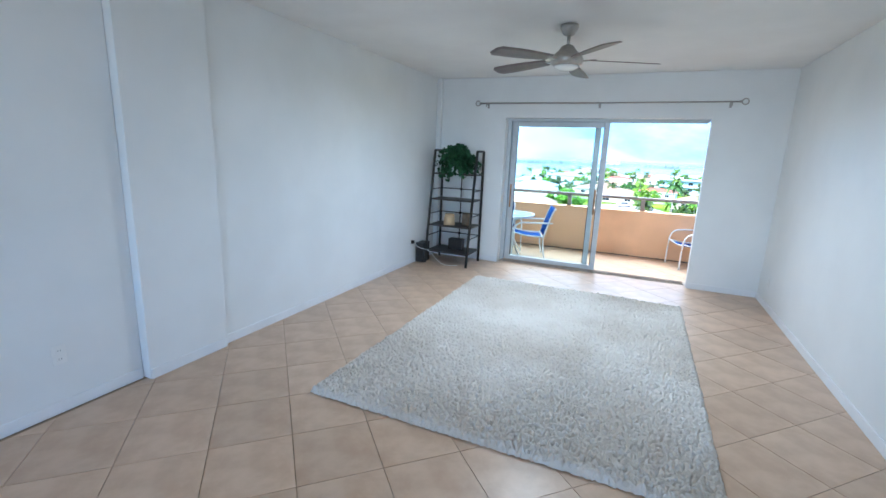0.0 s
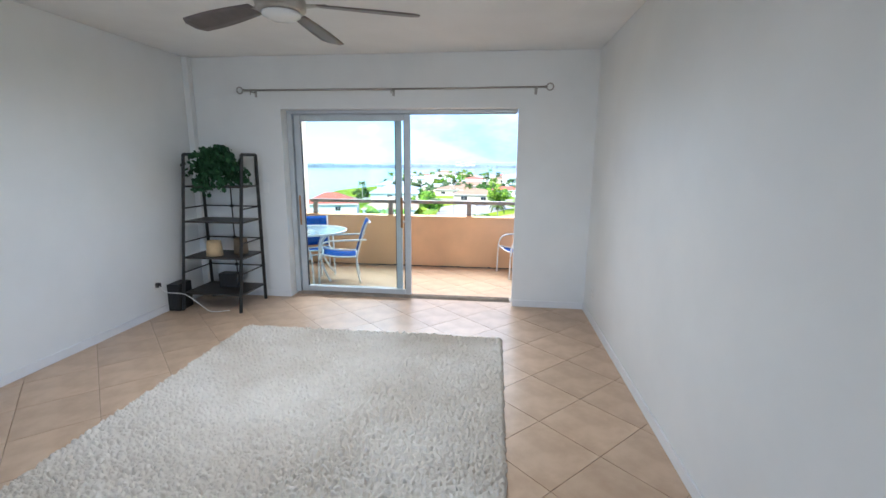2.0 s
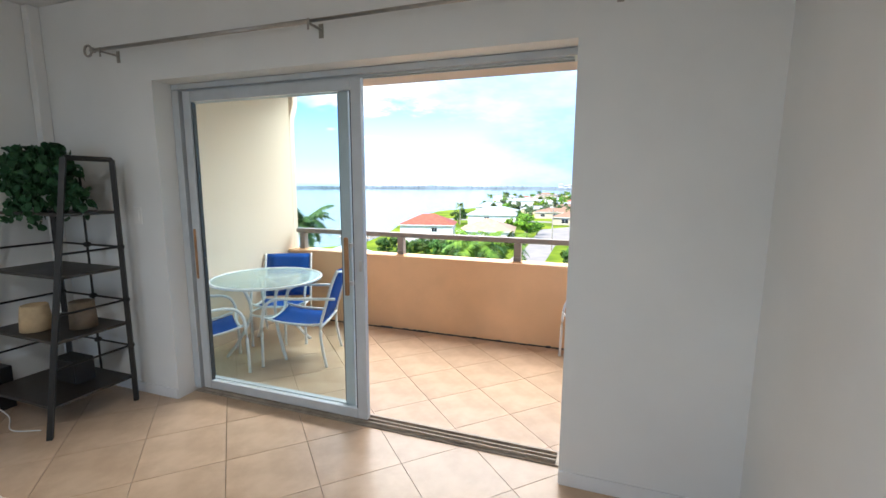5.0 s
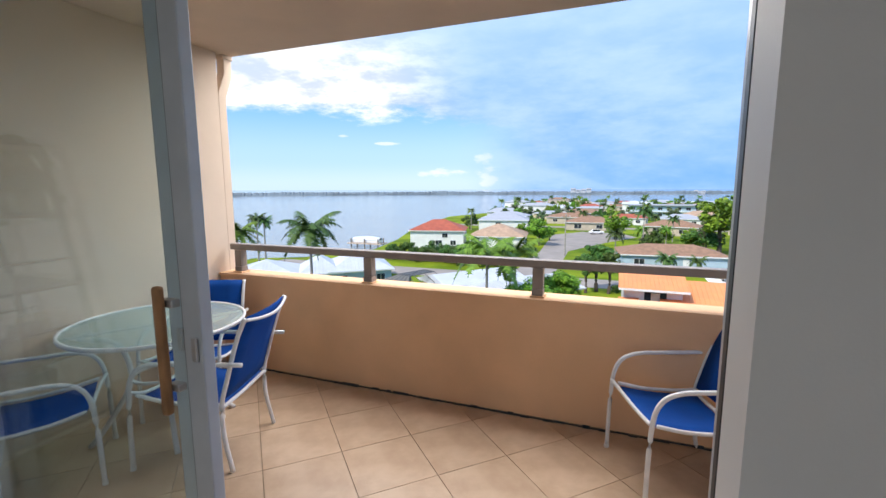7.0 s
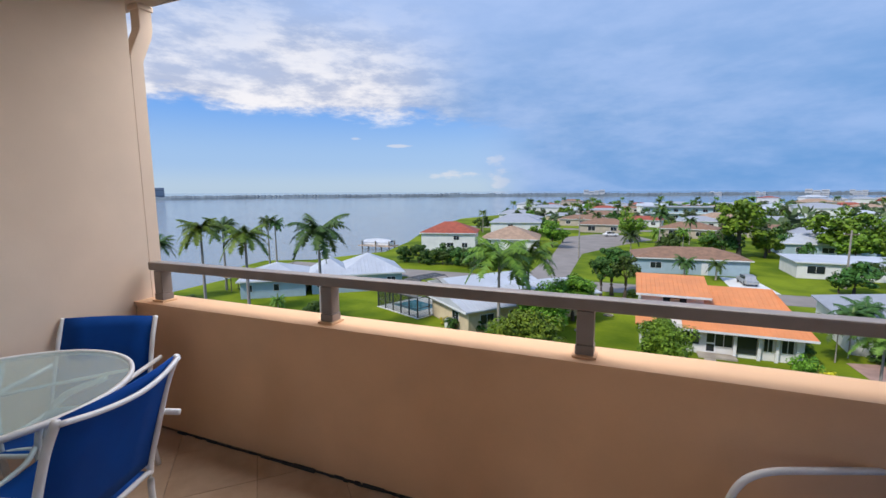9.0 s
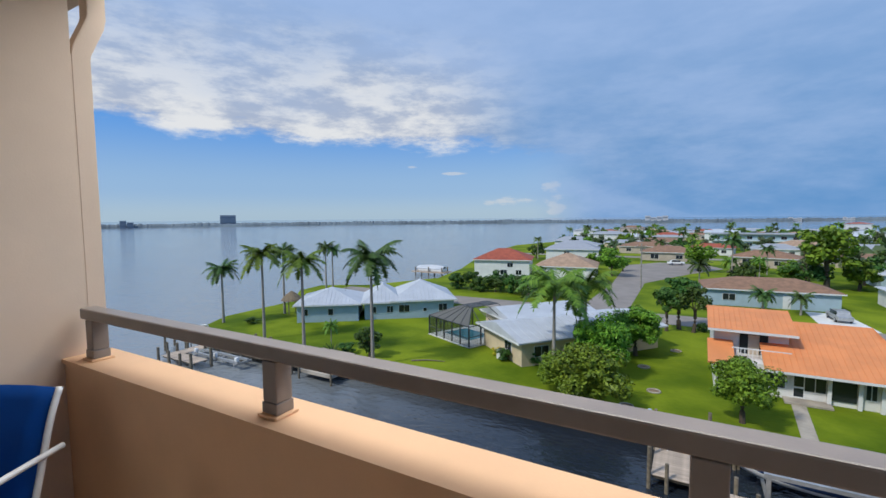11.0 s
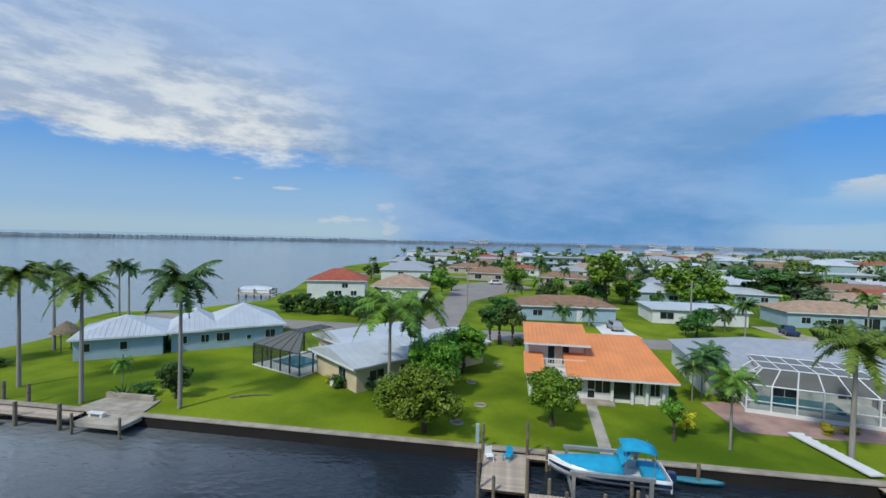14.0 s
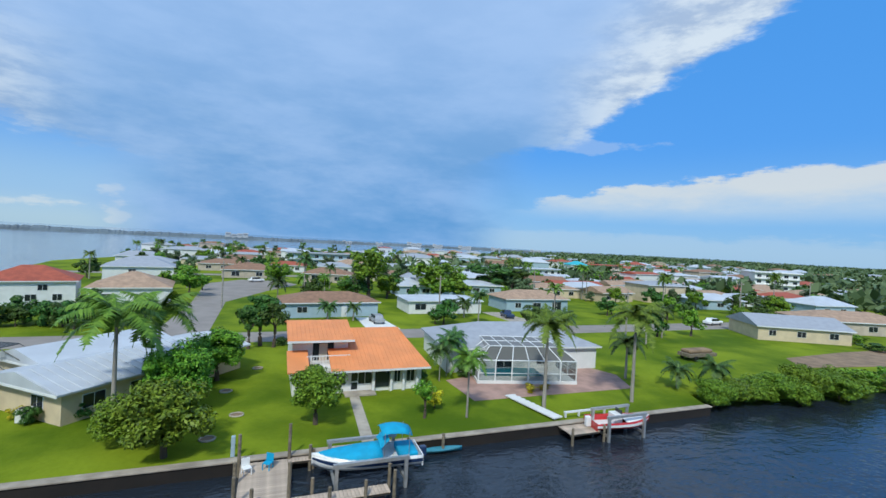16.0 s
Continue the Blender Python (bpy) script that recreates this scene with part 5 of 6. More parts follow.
part("fascia", bx(8.0, 17.55, 42.64, 42.69, 2.26, 2.44), TRIMW, oh)
# flat dark panel on the wall, standing in for a recess in shade
part("recess_panel", bx(6.6, 8.6, 46.52, 46.598, 2.5, 4.2), WGLASS, oh, "flat dark panel standing in for the shaded upper doorway")
part("curtain", bx(7.2, 8.0, 46.50, 46.515, 2.5, 4.15), HTAN, oh)
part("balcony", bx(6.0, 10.0, 45.2, 46.595, 2.30, 2.42), HWHITE, oh)
for k in range(15):
    x = 6.05 + k * 0.28
    part("baluster", bx(x - 0.025, x + 0.025, 45.22, 45.27, 2.422, 3.2), TRIMW, oh)
part("handrail", bx(5.98, 10.02, 45.2, 45.29, 3.202, 3.28), TRIMW, oh)
for x, w in ((8.75, 1.5), (11.3, 1.4), (15.85, 0.9), (14.5, 0.7)):
    window_part(oh, x, 43.9, 0.75, w, 1.2, "s")
dr = part("door", bx(9.85, 10.75, 43.84, 43.898, 0.02, 2.08, bevel=0.01), TRIMW, oh)
part("pane", bx(10.0, 10.6, 43.825, 43.838, 1.1, 1.95), WGLASS, dr)
part("pane", bx(10.0, 10.6, 43.825, 43.838, 0.3, 0.95), WGLASS, dr)
# the porch's shade is a dark panel too, no opening is cut
part("porch_panel", bx(12.2, 13.7, 43.80, 43.898, 0.4, 2.1), WGLASS, oh, "flat dark panel standing in for the shaded screened porch")
for x in (12.1, 13.85, 15.1, 16.5):
    part("column", bx(x - 0.12, x + 0.12, 43.55, 43.79, 0, 2.3), TRIMW, oh)
part("step", bx(9.3, 12.2, 42.6, 43.83, 0.032, 0.18), CONC, oh)

GH = house(21.5, 48.2, 19.5, 11, -5, "white bungalow with grey shingle hip roof", HWHITE, GROOF, 2.7, 2.0, windows=((2.5, 0.6, 2.2, 1.6), (7, 0.4, 2.4, 1.8), (12, 0.7, 1.6, 1.2)))
house(5.0, 84.0, 17.0, 9, 5, "pale blue bungalow with brown shingle roof", HBLUE, BROOF, 2.6, 1.5, windows=((3, 0.9, 1.8, 1.1), (7.5, 0.9, 1.6, 1.1)), door=10.5)
house(28.8, 87.6, 16.2, 9, 0, "white bungalow with flat white roof", HWHITE, WROOF, 2.6, 0.7, windows=((2.5, 0.8, 2.4, 1.3), (7.5, 0.8, 2.0, 1.3), (12.5, 0.8, 1.8, 1.3)), door=9.6)
house(52.6, 90.0, 16.6, 9, 0, "pale blue bungalow with tan shingle roof", HBLUE, TROOF, 2.7, 1.7, windows=((3, 0.8, 1.6, 1.2), (8, 0.8, 2.2, 1.2), (13.5, 0.2, 2.6, 2.0)))
house(87.0, 57.0, 16.0, 10, -27, "cream bungalow with grey shingle gable roof", HCREAM, GROOF, 2.5, 1.7, gable=True, windows=((2.5, 0.9, 1.3, 1.1), (7.5, 0.9, 1.6, 1.1), (13, 0.9, 1.6, 1.1)))
house(110, 60, 22, 11, -20, "low house with terracotta roof", HTAN, TROOF, 2.6, 1.7, windows=((4, 0.8, 2, 1.2), (12, 0.8, 2, 1.2)))
house(-42.8, 97, 13.0, 10, 14, "white house with red tile roof", HWHITE, RROOF, 4.2, 2.4, windows=((7, 0.8, 1.6, 1.2), (10.5, 0.8, 1.4, 1.2), (8.5, 2.6, 1.4, 1.1)))
house(-28.6, 100, 13.0, 12, 8, "white house with tan tile roof", HWHITE, TROOF, 3.0, 2.6, windows=((3, 0.8, 2.0, 1.2), (8, 0.8, 1.5, 1.2)))
house(-12, 158, 16, 10, 0, "brown roofed low house at the street end", HTAN, BROOF, 2.6, 1.8, windows=((4, 0.6, 2.4, 1.6), (11, 0.7, 2, 1.3)))
house(12, 150, 15, 10, -14, "tan low house with brown roof", HTAN, BROOF, 2.6, 1.8, windows=((4, 0.6, 2.4, 1.6), (11, 0.7, 2, 1.3)))
house(-36, 133, 15, 11, 10, "slate roofed two-storey house by the river", HWHITE, GROOF, 4.5, 2.4, windows=((4, 0.8, 2, 1.3), (10, 0.8, 2, 1.3), (6, 2.9, 1.6, 1.1)))


def apartments(x, y, w, d, floors, rot, label, wall, roof):
    t = thing("apartment_building", pose(x, y, G, 0, 0, rot), label, "building")
    h = floors * 2.9
    part("wall", bx(0, w, 0, d, 0, h), wall, t)
    part("roof", bx(-0.6, w + 0.6, -1.2, d + 0.6, h + 0.002, h + 0.45, bevel=0.05), roof, t)
    n = int(w / 4)
    for f in range(floors):
        part("walkway", bx(-0.3, w + 0.3, -1.1, -0.002, f * 2.9 + 0.0, f * 2.9 + 0.22), HWHITE, t)
        for k in range(n):
            window_part(t, (k + 0.5) * w / n, 0, f * 2.9 + 0.8, 2.0, 1.4, "s")
    return t


apartments(10, 236, 32, 11, 2, -2, "long two-storey grey apartment building", HBLUE, GROOF)
apartments(56, 206, 50, 10, 1, 2, "long low white-roofed apartment row", HWHITE, WROOF)
apartments(112, 214, 46, 10, 1, 0, "long low white-roofed apartment row", HWHITE, WROOF)
apartments(225, 150, 20, 14, 3, -30, "white modern three-storey building", HWHITE, HWHITE)
apartments(192, 236, 24, 14, 2, -12, "terracotta coloured large villa", HTAN, RROOF)
house(178, 232, 12, 10, -10, "large house with turquoise metal roof", HWHITE, mat("turquoise_roof", (0.05, 0.42, 0.50), 0.5, var=0.1, scale=0.5, fine=5), 5.5, 2.4, windows=((3, 1, 2, 1.4), (8, 1, 2, 1.4)))

# further streets of bungalows, trees and palms between them
rng = random.Random(17)
taken = [(-37, 101, 20), (-23, 103, 15), (13, 88, 14), (36, 92, 14), (60, 94, 14), (95, 58, 18), (120, 58, 18), (-4, 155, 16), (20, 152, 14), (26, 240, 24), (80, 210, 30), (135, 218, 28), (230, 150, 20), (200, 240, 24), (-33, 135, 14), (0, 135, 16), (31, 54, 18), (12, 50, 14), (184, 236, 12)]
styles = [(HWHITE, WROOF, "white bungalow with white metal roof"), (HTAN, BROOF, "tan bungalow with brown shingle roof"), (HCREAM, TROOF, "cream bungalow with tan tile roof"), (HWHITE, GROOF, "white bungalow with grey shingle roof"),
          (HBLUE, WROOF, "pale blue bungalow with white roof"), (HWHITE, RROOF, "white bungalow with red tile roof"), (HCREAM, GROOF, "cream bungalow with grey roof")]
inside = lambda x, y: y < 440 - 0.25 * abs(x) + max(0, x) * 0.9 and y > 60 and x > -44 - 0.1 * max(0, y - 130) and (x > -40 or y > 140)
spots = []
for row, yy in enumerate((100, 118, 142, 160, 186, 212, 240, 268, 300, 335, 370, 405)):
    for k in range(26):
        x = -58 + k * 22 + rng.uniform(-4, 4) + 9 * (row % 2)
        y = yy + rng.uniform(-5, 5)
        if x > y * 1.55 + 20 or not inside(x, y) or any((x - a) ** 2 + (y - b) ** 2 < (c + 8) ** 2 for a, b, c in taken):
            continue
        spots.append((x, y))
for k in range(7):
    spots.append((122 + k * 24, 92 + k * 5))
    spots.append((100 + k * 26, 124 + k * 6))
for x, y in spots:
    wl, rf, lb = styles[rng.randrange(len(styles))]
    w = rng.uniform(13, 18)
    tall = rng.random() < 0.12
    house(x - w / 2, y, w, rng.uniform(8, 11), rng.uniform(-12, 12), lb, wl, rf, 5.2 if tall else 2.6, rng.uniform(0.8, 2.0), gable=rng.random() < 0.3,
          windows=((w * 0.2, 0.8, 1.8, 1.2), (w * 0.5, 0.8, 2.2, 1.2), (w * 0.8, 0.8, 1.6, 1.2)))
    taken.append((x, y + 4, 8))
for k in range(190):
    d, a = rng.uniform(140, 640), math.radians(rng.uniform(14, 66))
    x, y = d * math.sin(a), d * math.cos(a)
    if 163 < y < 180 or y < 66 or any((x - p) ** 2 + (y - q) ** 2 < (c + 7) ** 2 for p, q, c in taken):
        continue
    wl, rf, lb = styles[rng.randrange(len(styles))]
    w = rng.uniform(14, 24)
    house(x - w / 2, y, w, rng.uniform(9, 14), rng.uniform(-25, 25), lb, wl, rf, rng.choice((2.8, 2.8, 5.4)), rng.uniform(1.2, 2.6), windows=((w * 0.3, 0.8, 2.2, 1.3), (w * 0.7, 0.8, 2.2, 1.3)))
    taken.append((x, y, 13))
count = 0
while count < 470:
    d = rng.uniform(80, 400)
    a = math.radians(rng.uniform(-24, 62))
    x, y = d * math.sin(a), d * math.cos(a)
    if not inside(x, y) or any((x - p) ** 2 + (y - q) ** 2 < (c + 0.5) ** 2 for p, q, c in taken) or 64 < y < 75 or 163 < y < 180 or (-16 < x < 2 and 70 < y < 120):
        continue
    count += 1
    if count % 4 == 0:
        palm(x, y, rng.uniform(4, 9), "palm tree among the houses", PCROWN[count % 3], rng.uniform(0.7, 1.0), rot=count * 40, thick=0.14)
    else:
        h = rng.uniform(3.2, 6.8)
        tree(x, y, h, h * rng.uniform(0.4, 0.65), "green tree among the houses", FARC[count % 3], low=0.12, rot=count * 37)

# ---- docks, boats ----


def pile(x, y, top, parent, r=0.11):
    return part("round_post", tb([(x, y, WZ - 1.5), (x, y, top)], r, 8, r * 0.9), PILE, parent)


def deck(parent, x0, x1, y0, y1, z=G - 0.05, along="x", board=0.16):
    """Separate deck boards on two joists."""
    if along == "x":
        n = int((x1 - x0) / board)
        me = mesh_of("board", bx(-board * 0.46, board * 0.46, y0, y1, 0, 0.045), DOCKW)
        for k in range(n):
            part("board", me, DOCKW, parent, m=pose(x0 + (k + 0.5) * board, 0, z))
    else:
        n = int((y1 - y0) / board)
        me = mesh_of("board", bx(x0, x1, -board * 0.46, board * 0.46, 0, 0.045), DOCKW)
        for k in range(n):
            part("board", me, DOCKW, parent, m=pose(0, y0 + (k + 0.5) * board, z))
    part("joist", bx(x0 + 0.1, x1 - 0.1, y0 + 0.15, y0 + 0.3, z - 0.2, z - 0.002), PILE, parent)
    part("joist", bx(x0 + 0.1, x1 - 0.1, y1 - 0.3, y1 - 0.15, z - 0.2, z - 0.002), PILE, parent)


dock = thing("boat_dock", pose(0, 0, 0), "grey weathered wooden boat dock with tall piles", "dock")
deck(dock, 1.2, 4.0, 27.6, 32.3, along="y", board=0.22)
deck(dock, 4.02, 9.6, 26.7, 27.6, along="x", board=0.22)
deck(dock, 4.02, 11.9, 31.74, 32.3, along="x", board=0.22)
for x, y, zt in ((1.1, 27.5, -10.9), (1.1, 32.2, -10.6), (2.0, 27.4, -11.6), (3.9, 27.4, -10.4), (4.1, 32.2, -10.2), (6.0, 26.5, -11.6), (8.0, 26.5, -11.5), (9.7, 26.6, -11.2), (9.7, 27.8, -11.4), (5.2, 27.9, -11.7), (5.4, 31.9, -11.6), (1.0, 29.8, -11.2)):
    pile(x, y, zt - 0.5, dock)
lamp = part("dock_light", bx(0.55, 0.8, 32.9, 33.15, G + 0.17, G + 1.5, bevel=0.03), HBLUE, dock)
lift = thing("boat_lift", pose(0, 0, 0), "galvanised steel boat lift over the canal", "boat lift")
for x in (6.6, 10.9):
    for y in (28.3, 31.6):
        part("post", bx(x - 0.1, x + 0.1, y - 0.1, y + 0.1, WZ - 1.5, G + 1.0), GALV, lift)
    part("cradle", bx(x - 0.08, x + 0.08, 28.41, 31.49, G - 0.35, G - 0.2), GALV, lift)
for y in (28.3, 31.6):
    part("beam", bx(6.4, 11.1, y - 0.11, y + 0.11, G + 1.002, G + 1.2), GALV, lift)


def hull_rows(L, W, H, n=14):
    """Half-sections from stern to bow along +x."""
    rows = []
    for i in range(n + 1):
        s = i / n
        w = W / 2 * (1 - max(0, (s - 0.45) / 0.55) ** 2.3)
        sheer = H * (1 + 0.18 * s * s)
        keel = H * 0.55 * max(0, (s - 0.72) / 0.28) ** 2
        rows.append([(s * L, sg * w * k, keel + (sheer - keel) * f) for sg, k, f in ((-1, 1, 1), (-1, 0.97, 0.55), (-1, 0.72, 0.28), (1, 0.0, 0.0), (1, 0.72, 0.28), (1, 0.97, 0.55), (1, 1, 1))])
    return rows


def boat(m, L, W, H, label, low, band):
    t = thing("motor_boat", m, label, "boat")
    rows = hull_rows(L, W, H)
    part("hull", sheet(bmesh.new(), rows, 0.05), low, t, smooth=True)
    part("band", sheet(bmesh.new(), [[(r[0][0], (r[0][1] + (r[1][1] - r[0][1]) * q) * 1.012, r[0][2] + (r[1][2] - r[0][2]) * q) for q in (0.45, 0.95)] for r in rows], 0.03), band, t)
    part("band", sheet(bmesh.new(), [[(r[6][0], (r[6][1] + (r[5][1] - r[6][1]) * q) * 1.012, r[6][2] + (r[5][2] - r[6][2]) * q) for q in (0.45, 0.95)] for r in rows], 0.03), band, t)
    part("deck", sheet(bmesh.new(), [[(r[0][0], r[0][1] * k, r[0][2] - 0.03 + 0.12 * (1 - k * k)) for k in (-0.98, -0.5, 0, 0.5, 0.98)] for r in rows[7:]], 0.04), HULLW, t, smooth=True)
    part("transom", bx(-0.02, 0.04, -W / 2 + 0.02, W / 2 - 0.02, H * 0.3, H), low, t)
    part("floor", bx(0.05, L * 0.52, -W * 0.40, W * 0.40, H * 0.45, H * 0.5), HULLW, t)
    return t


b1 = boat(pose(12.2, 29.9, G - 0.12, 0, 0, 178), 6.9, 2.35, 1.0, "white and navy motor boat with turquoise canvas covers on a lift", HULLW, HULLB)
cov = []
for i in range(9):
    s = i / 8
    x = 2.6 + 4.0 * s
    w = 1.16 * (1 - max(0, (x / 6.9 - 0.45) / 0.55) ** 2.3)
    cov.append([(x, w * k, 1.02 + 0.16 * (x / 6.9) ** 2 + (0.42 * (1 - s) + 0.12) * (1 - k * k)) for k in (-1.02, -0.6, -0.2, 0.2, 0.6, 1.02)])
part("bow_cover", sheet(bmesh.new(), cov, 0.02), CANVAS, b1, "turquoise canvas cover", smooth=True)
bim = [[(x, y * (1.0 - 0.1 * abs(x - 1.6)), 2.45 + 0.25 * (1 - (y / 0.95) ** 2) + 0.10 * (x - 1.7) - 0.18 * (x - 1.6) ** 2) for y in (-0.95, -0.5, 0, 0.5, 0.95)] for x in (0.7, 1.2, 1.7, 2.2, 2.7)]
part("bimini_top", sheet(bmesh.new(), bim, 0.03), CANVAS, b1, "turquoise canvas bimini", smooth=True)
part("windscreen_cover", sheet(bmesh.new(), [[(2.75, y, 1.5 + 0.2 * (1 - y * y)) for y in (-0.9, 0, 0.9)], [(2.2, y * 0.95, 2.05 + 0.1 * (1 - y * y)) for y in (-0.9, 0, 0.9)]], 0.03), CANVAS, b1)
part("seat_cover", bx(0.25, 1.5, -0.95, 0.95, 0.7, 1.15, bevel=0.12), CANVAS, b1)
for x, y in ((0.9, -0.95), (0.9, 0.95), (2.5, -0.9), (2.5, 0.9)):
    part("bow_tube", tb([(x, y, 1.0), (x, y * 0.95, 2.44)], 0.02, 6), GALV, b1)
part("outboard", bx(-0.55, -0.05, -0.2, 0.2, 0.35, 1.05, bevel=0.08), HULLB, b1)

b2 = boat(pose(27.9, 31.6, G - 0.25, 0, 0, -8), 5.6, 2.1, 0.85, "red and white open motor boat on a lift", HULLR, HULLW)
part("console", bx(1.9, 2.7, -0.45, 0.45, 0.43, 1.35, bevel=0.06), HULLW, b2)
part("outboard", bx(-0.5, -0.04, -0.2, 0.2, 0.3, 1.15, bevel=0.08), HULLW, b2)
part("windscreen", bx(2.55, 2.62, -0.42, 0.42, 1.352, 1.65), WGLASS, b2)
l2 = thing("boat_lift", pose(0, 0, 0), "grey steel boat lift beside the ramp", "boat lift")
for x in (28.6, 32.3):
    for y in (30.2, 32.2):
        part("post", bx(x - 0.1, x + 0.1, y - 0.1, y + 0.1, WZ - 1.5, G + 1.1), GALV, l2)
    part("cradle", bx(x - 0.07, x + 0.07, 30.31, 32.09, G - 0.45, G - 0.26), GALV, l2)
for y in (30.2, 32.2):
    part("beam", bx(28.4, 32.5, y - 0.1, y + 0.1, G + 1.102, G + 1.3), GALV, l2)

d2 = thing("boat_ramp_dock", pose(0, 0, 0), "low wooden landing with white railing and steps", "dock")
deck(d2, 25.2, 28.2, 30.6, 32.3, along="x", board=0.22)
part("gangway", sheet(bmesh.new(), [[(24.2, 39.5, G + 0.12), (25.1, 39.6, G + 0.12)], [(25.4, 33.2, G + 0.2), (26.4, 33.4, G + 0.2)]], 0.1), HWHITE, d2)
for k in range(10):
    part("tread", bx(24.35 + 0.12 * k, 25.3 + 0.12 * k, 39.2 - 0.62 * k, 39.5 - 0.62 * k, G + 0.225, G + 0.245), TRIMW, d2)
part("handrail", bx(26.6, 31.0, 33.3, 33.5, G + 0.55, G + 0.68), TRIMW, d2)
for x in (26.7, 28.1, 29.5, 30.9):
    part("post", bx(x - 0.07, x + 0.07, 33.33, 33.47, G + 0.171, G + 0.548), TRIMW, d2)
for x, y in ((25.2, 30.4), (28.3, 30.4)):
    pile(x, y, G + 0.6, d2)

kayak = thing("kayak", pose(12.9, 31.9, WZ + 0.05, 0, 0, -2), "blue kayak floating beside the seawall", "kayak")
part("hull", sheet(bmesh.new(), [[(s * 3.4, k * 0.36 * math.sin(math.pi * min(0.97, max(0.03, s))) ** 0.7, 0.32 * (0.35 + abs(k)) - 0.1 + 0.1 * abs(s - 0.5)) for k in (-1, -0.5, 0, 0.5, 1)] for s in [i / 10 for i in range(11)]], 0.03), mat("teal_plastic", (0.05, 0.22, 0.30), 0.4), kayak, smooth=True)
for x in (14.9, 5.6, 12.2):
    p = thing("mooring_post", pose(x, 32.1, 0), "short wooden mooring post at the seawall", "post")
    part("round_post", tb([(0, 0, WZ - 1.5), (0, 0, G + 0.55)], 0.12, 8), PILE, p)

d3 = thing("boat_dock", pose(0, 0, 0), "weathered wooden dock with empty boat lift", "dock")
deck(d3, -42.6, -30.5, 30.9, 32.3, along="x", board=0.24)
deck(d3, -46.2, -40.4, 26.6, 28.2, along="x", board=0.24)
deck(d3, -46.2, -44.6, 28.22, 32.3, along="y", board=0.24)
for x, y, zt in ((-46.3, 26.4, -11.6), (-44.3, 26.4, -11.7), (-42.3, 26.4, -11.7), (-40.4, 26.4, -11.4), (-40.2, 28.4, -11.3), (-46.3, 28.4, -11.6), (-42.7, 30.7, -11.2), (-38.5, 30.7, -11.4), (-35.0, 30.7, -11.4), (-31.0, 30.7, -11.2),
                 (-36.8, 33.1, -10.9), (-39.4, 33.2, -10.9), (-44.4, 30.4, -11.5)):
    pile(x, y, zt - 0.5, d3, 0.16)
for y in (28.9, 30.0):
    part("lift_beam", bx(-43.8, -36.5, y - 0.12, y + 0.12, G - 0.1, G + 0.12), GALV, d3)
for x in (-43.6, -40.2, -36.8):
    part("cross_beam", bx(x - 0.1, x + 0.1, 28.6, 30.6, G - 0.32, G - 0.102), GALV, d3)
    part("motor", bx(x - 0.2, x + 0.2, 28.75, 29.05, G + 0.122, G + 0.5, bevel=0.04), OUTLET, d3)
d4 = thing("dock_patio", pose(0, 0, 0), "concrete dock patio with low wall and bench", "dock")
part("slab", prism(bmesh.new(), [(-29.6, 30.4), (-25.4, 30.4), (-25.4, 32.34), (-29.6, 32.34)], G - 0.2, G + 0.1), CONC, d4)
part("slab", prism(bmesh.new(), [(-31.8, 33.0), (-26.0, 33.0), (-26.6, 35.6), (-31.5, 35.4)], G + 0.002, G + 0.12), CONC, d4)
part("low_wall", bx(-31.6, -27.0, 35.2, 35.5, G + 0.122, G + 0.55, bevel=0.03), CONC, d4)
part("bench", bx(-29.4, -28.0, 31.4, 31.8, G + 0.35, G + 0.47, bevel=0.03), HWHITE, d4)
for x in (-29.2, -28.2):
    part("bench_leg", bx(x - 0.1, x + 0.1, 31.45, 31.75, G + 0.102, G + 0.348), HWHITE, d4)
for x, y in ((-29.5, 30.3), (-25.4, 30.3)):
    pile(x, y, G + 0.8, d4)
for x, y, zt in ((-50.2, 29.2, -11.4), (-51.5, 31.0, -11.5), (-47.9, 28.2, -11.7), (-49.0, 30.9, -11.4), (-46.9, 29.9, -11.7)):
    p = thing("mooring_post", pose(x, y, 0), "wooden mooring pile standing in the water", "post")
    part("round_post", tb([(0, 0, WZ - 1.5), (0, 0, zt - 0.5)], 0.15, 8, 0.13), PILE, p)
arch = thing("pipe_arch", pose(-47.5, 31.2, 0), "bent grey pipe arch in the water", "arch")
part("pipe", tb(smooth_path([(-0.9, 0, WZ - 1), (-0.9, 0, G + 1.0), (-0.6, 0.2, G + 1.6), (0.6, 0.8, G + 2.0), (1.0, 1.0, G + 1.7), (1.0, 1.0, G - 0.2)], 4), 0.09, 8), GALV, arch, smooth=True)

d5 = thing("river_boat_lift", pose(9.0, 3.0, 0), "covered boat on a lift by the river house", "boat lift")
for x, y in product((-70, -66, -62), (96, 99)):
    pile(x, y, G + 1.5, d5, 0.18)
part("platform", bx(-71, -61, 95.5, 99.5, G + 0.1, G + 0.35), DOCKW, d5)
part("covered_boat", sheet(bmesh.new(), [[(-70 + 8 * s, 97.5 + k * 1.2, G + 1.1 + 1.0 * (1 - k * k) * (0.6 + 0.4 * math.sin(3 * s))) for k in (-1, -0.5, 0, 0.5, 1)] for s in (0, 0.25, 0.5, 0.75, 1)], 0.08), WROOF, d5)
part("hull", bx(-70, -62, 96.4, 98.6, G + 0.36, G + 1.15, bevel=0.2), HULLW, d5)

# ---- small garden things ----
tiki = thing("thatched_hut", pose(-50.0, 47.8, G), "small round thatched hut on the point", "hut")
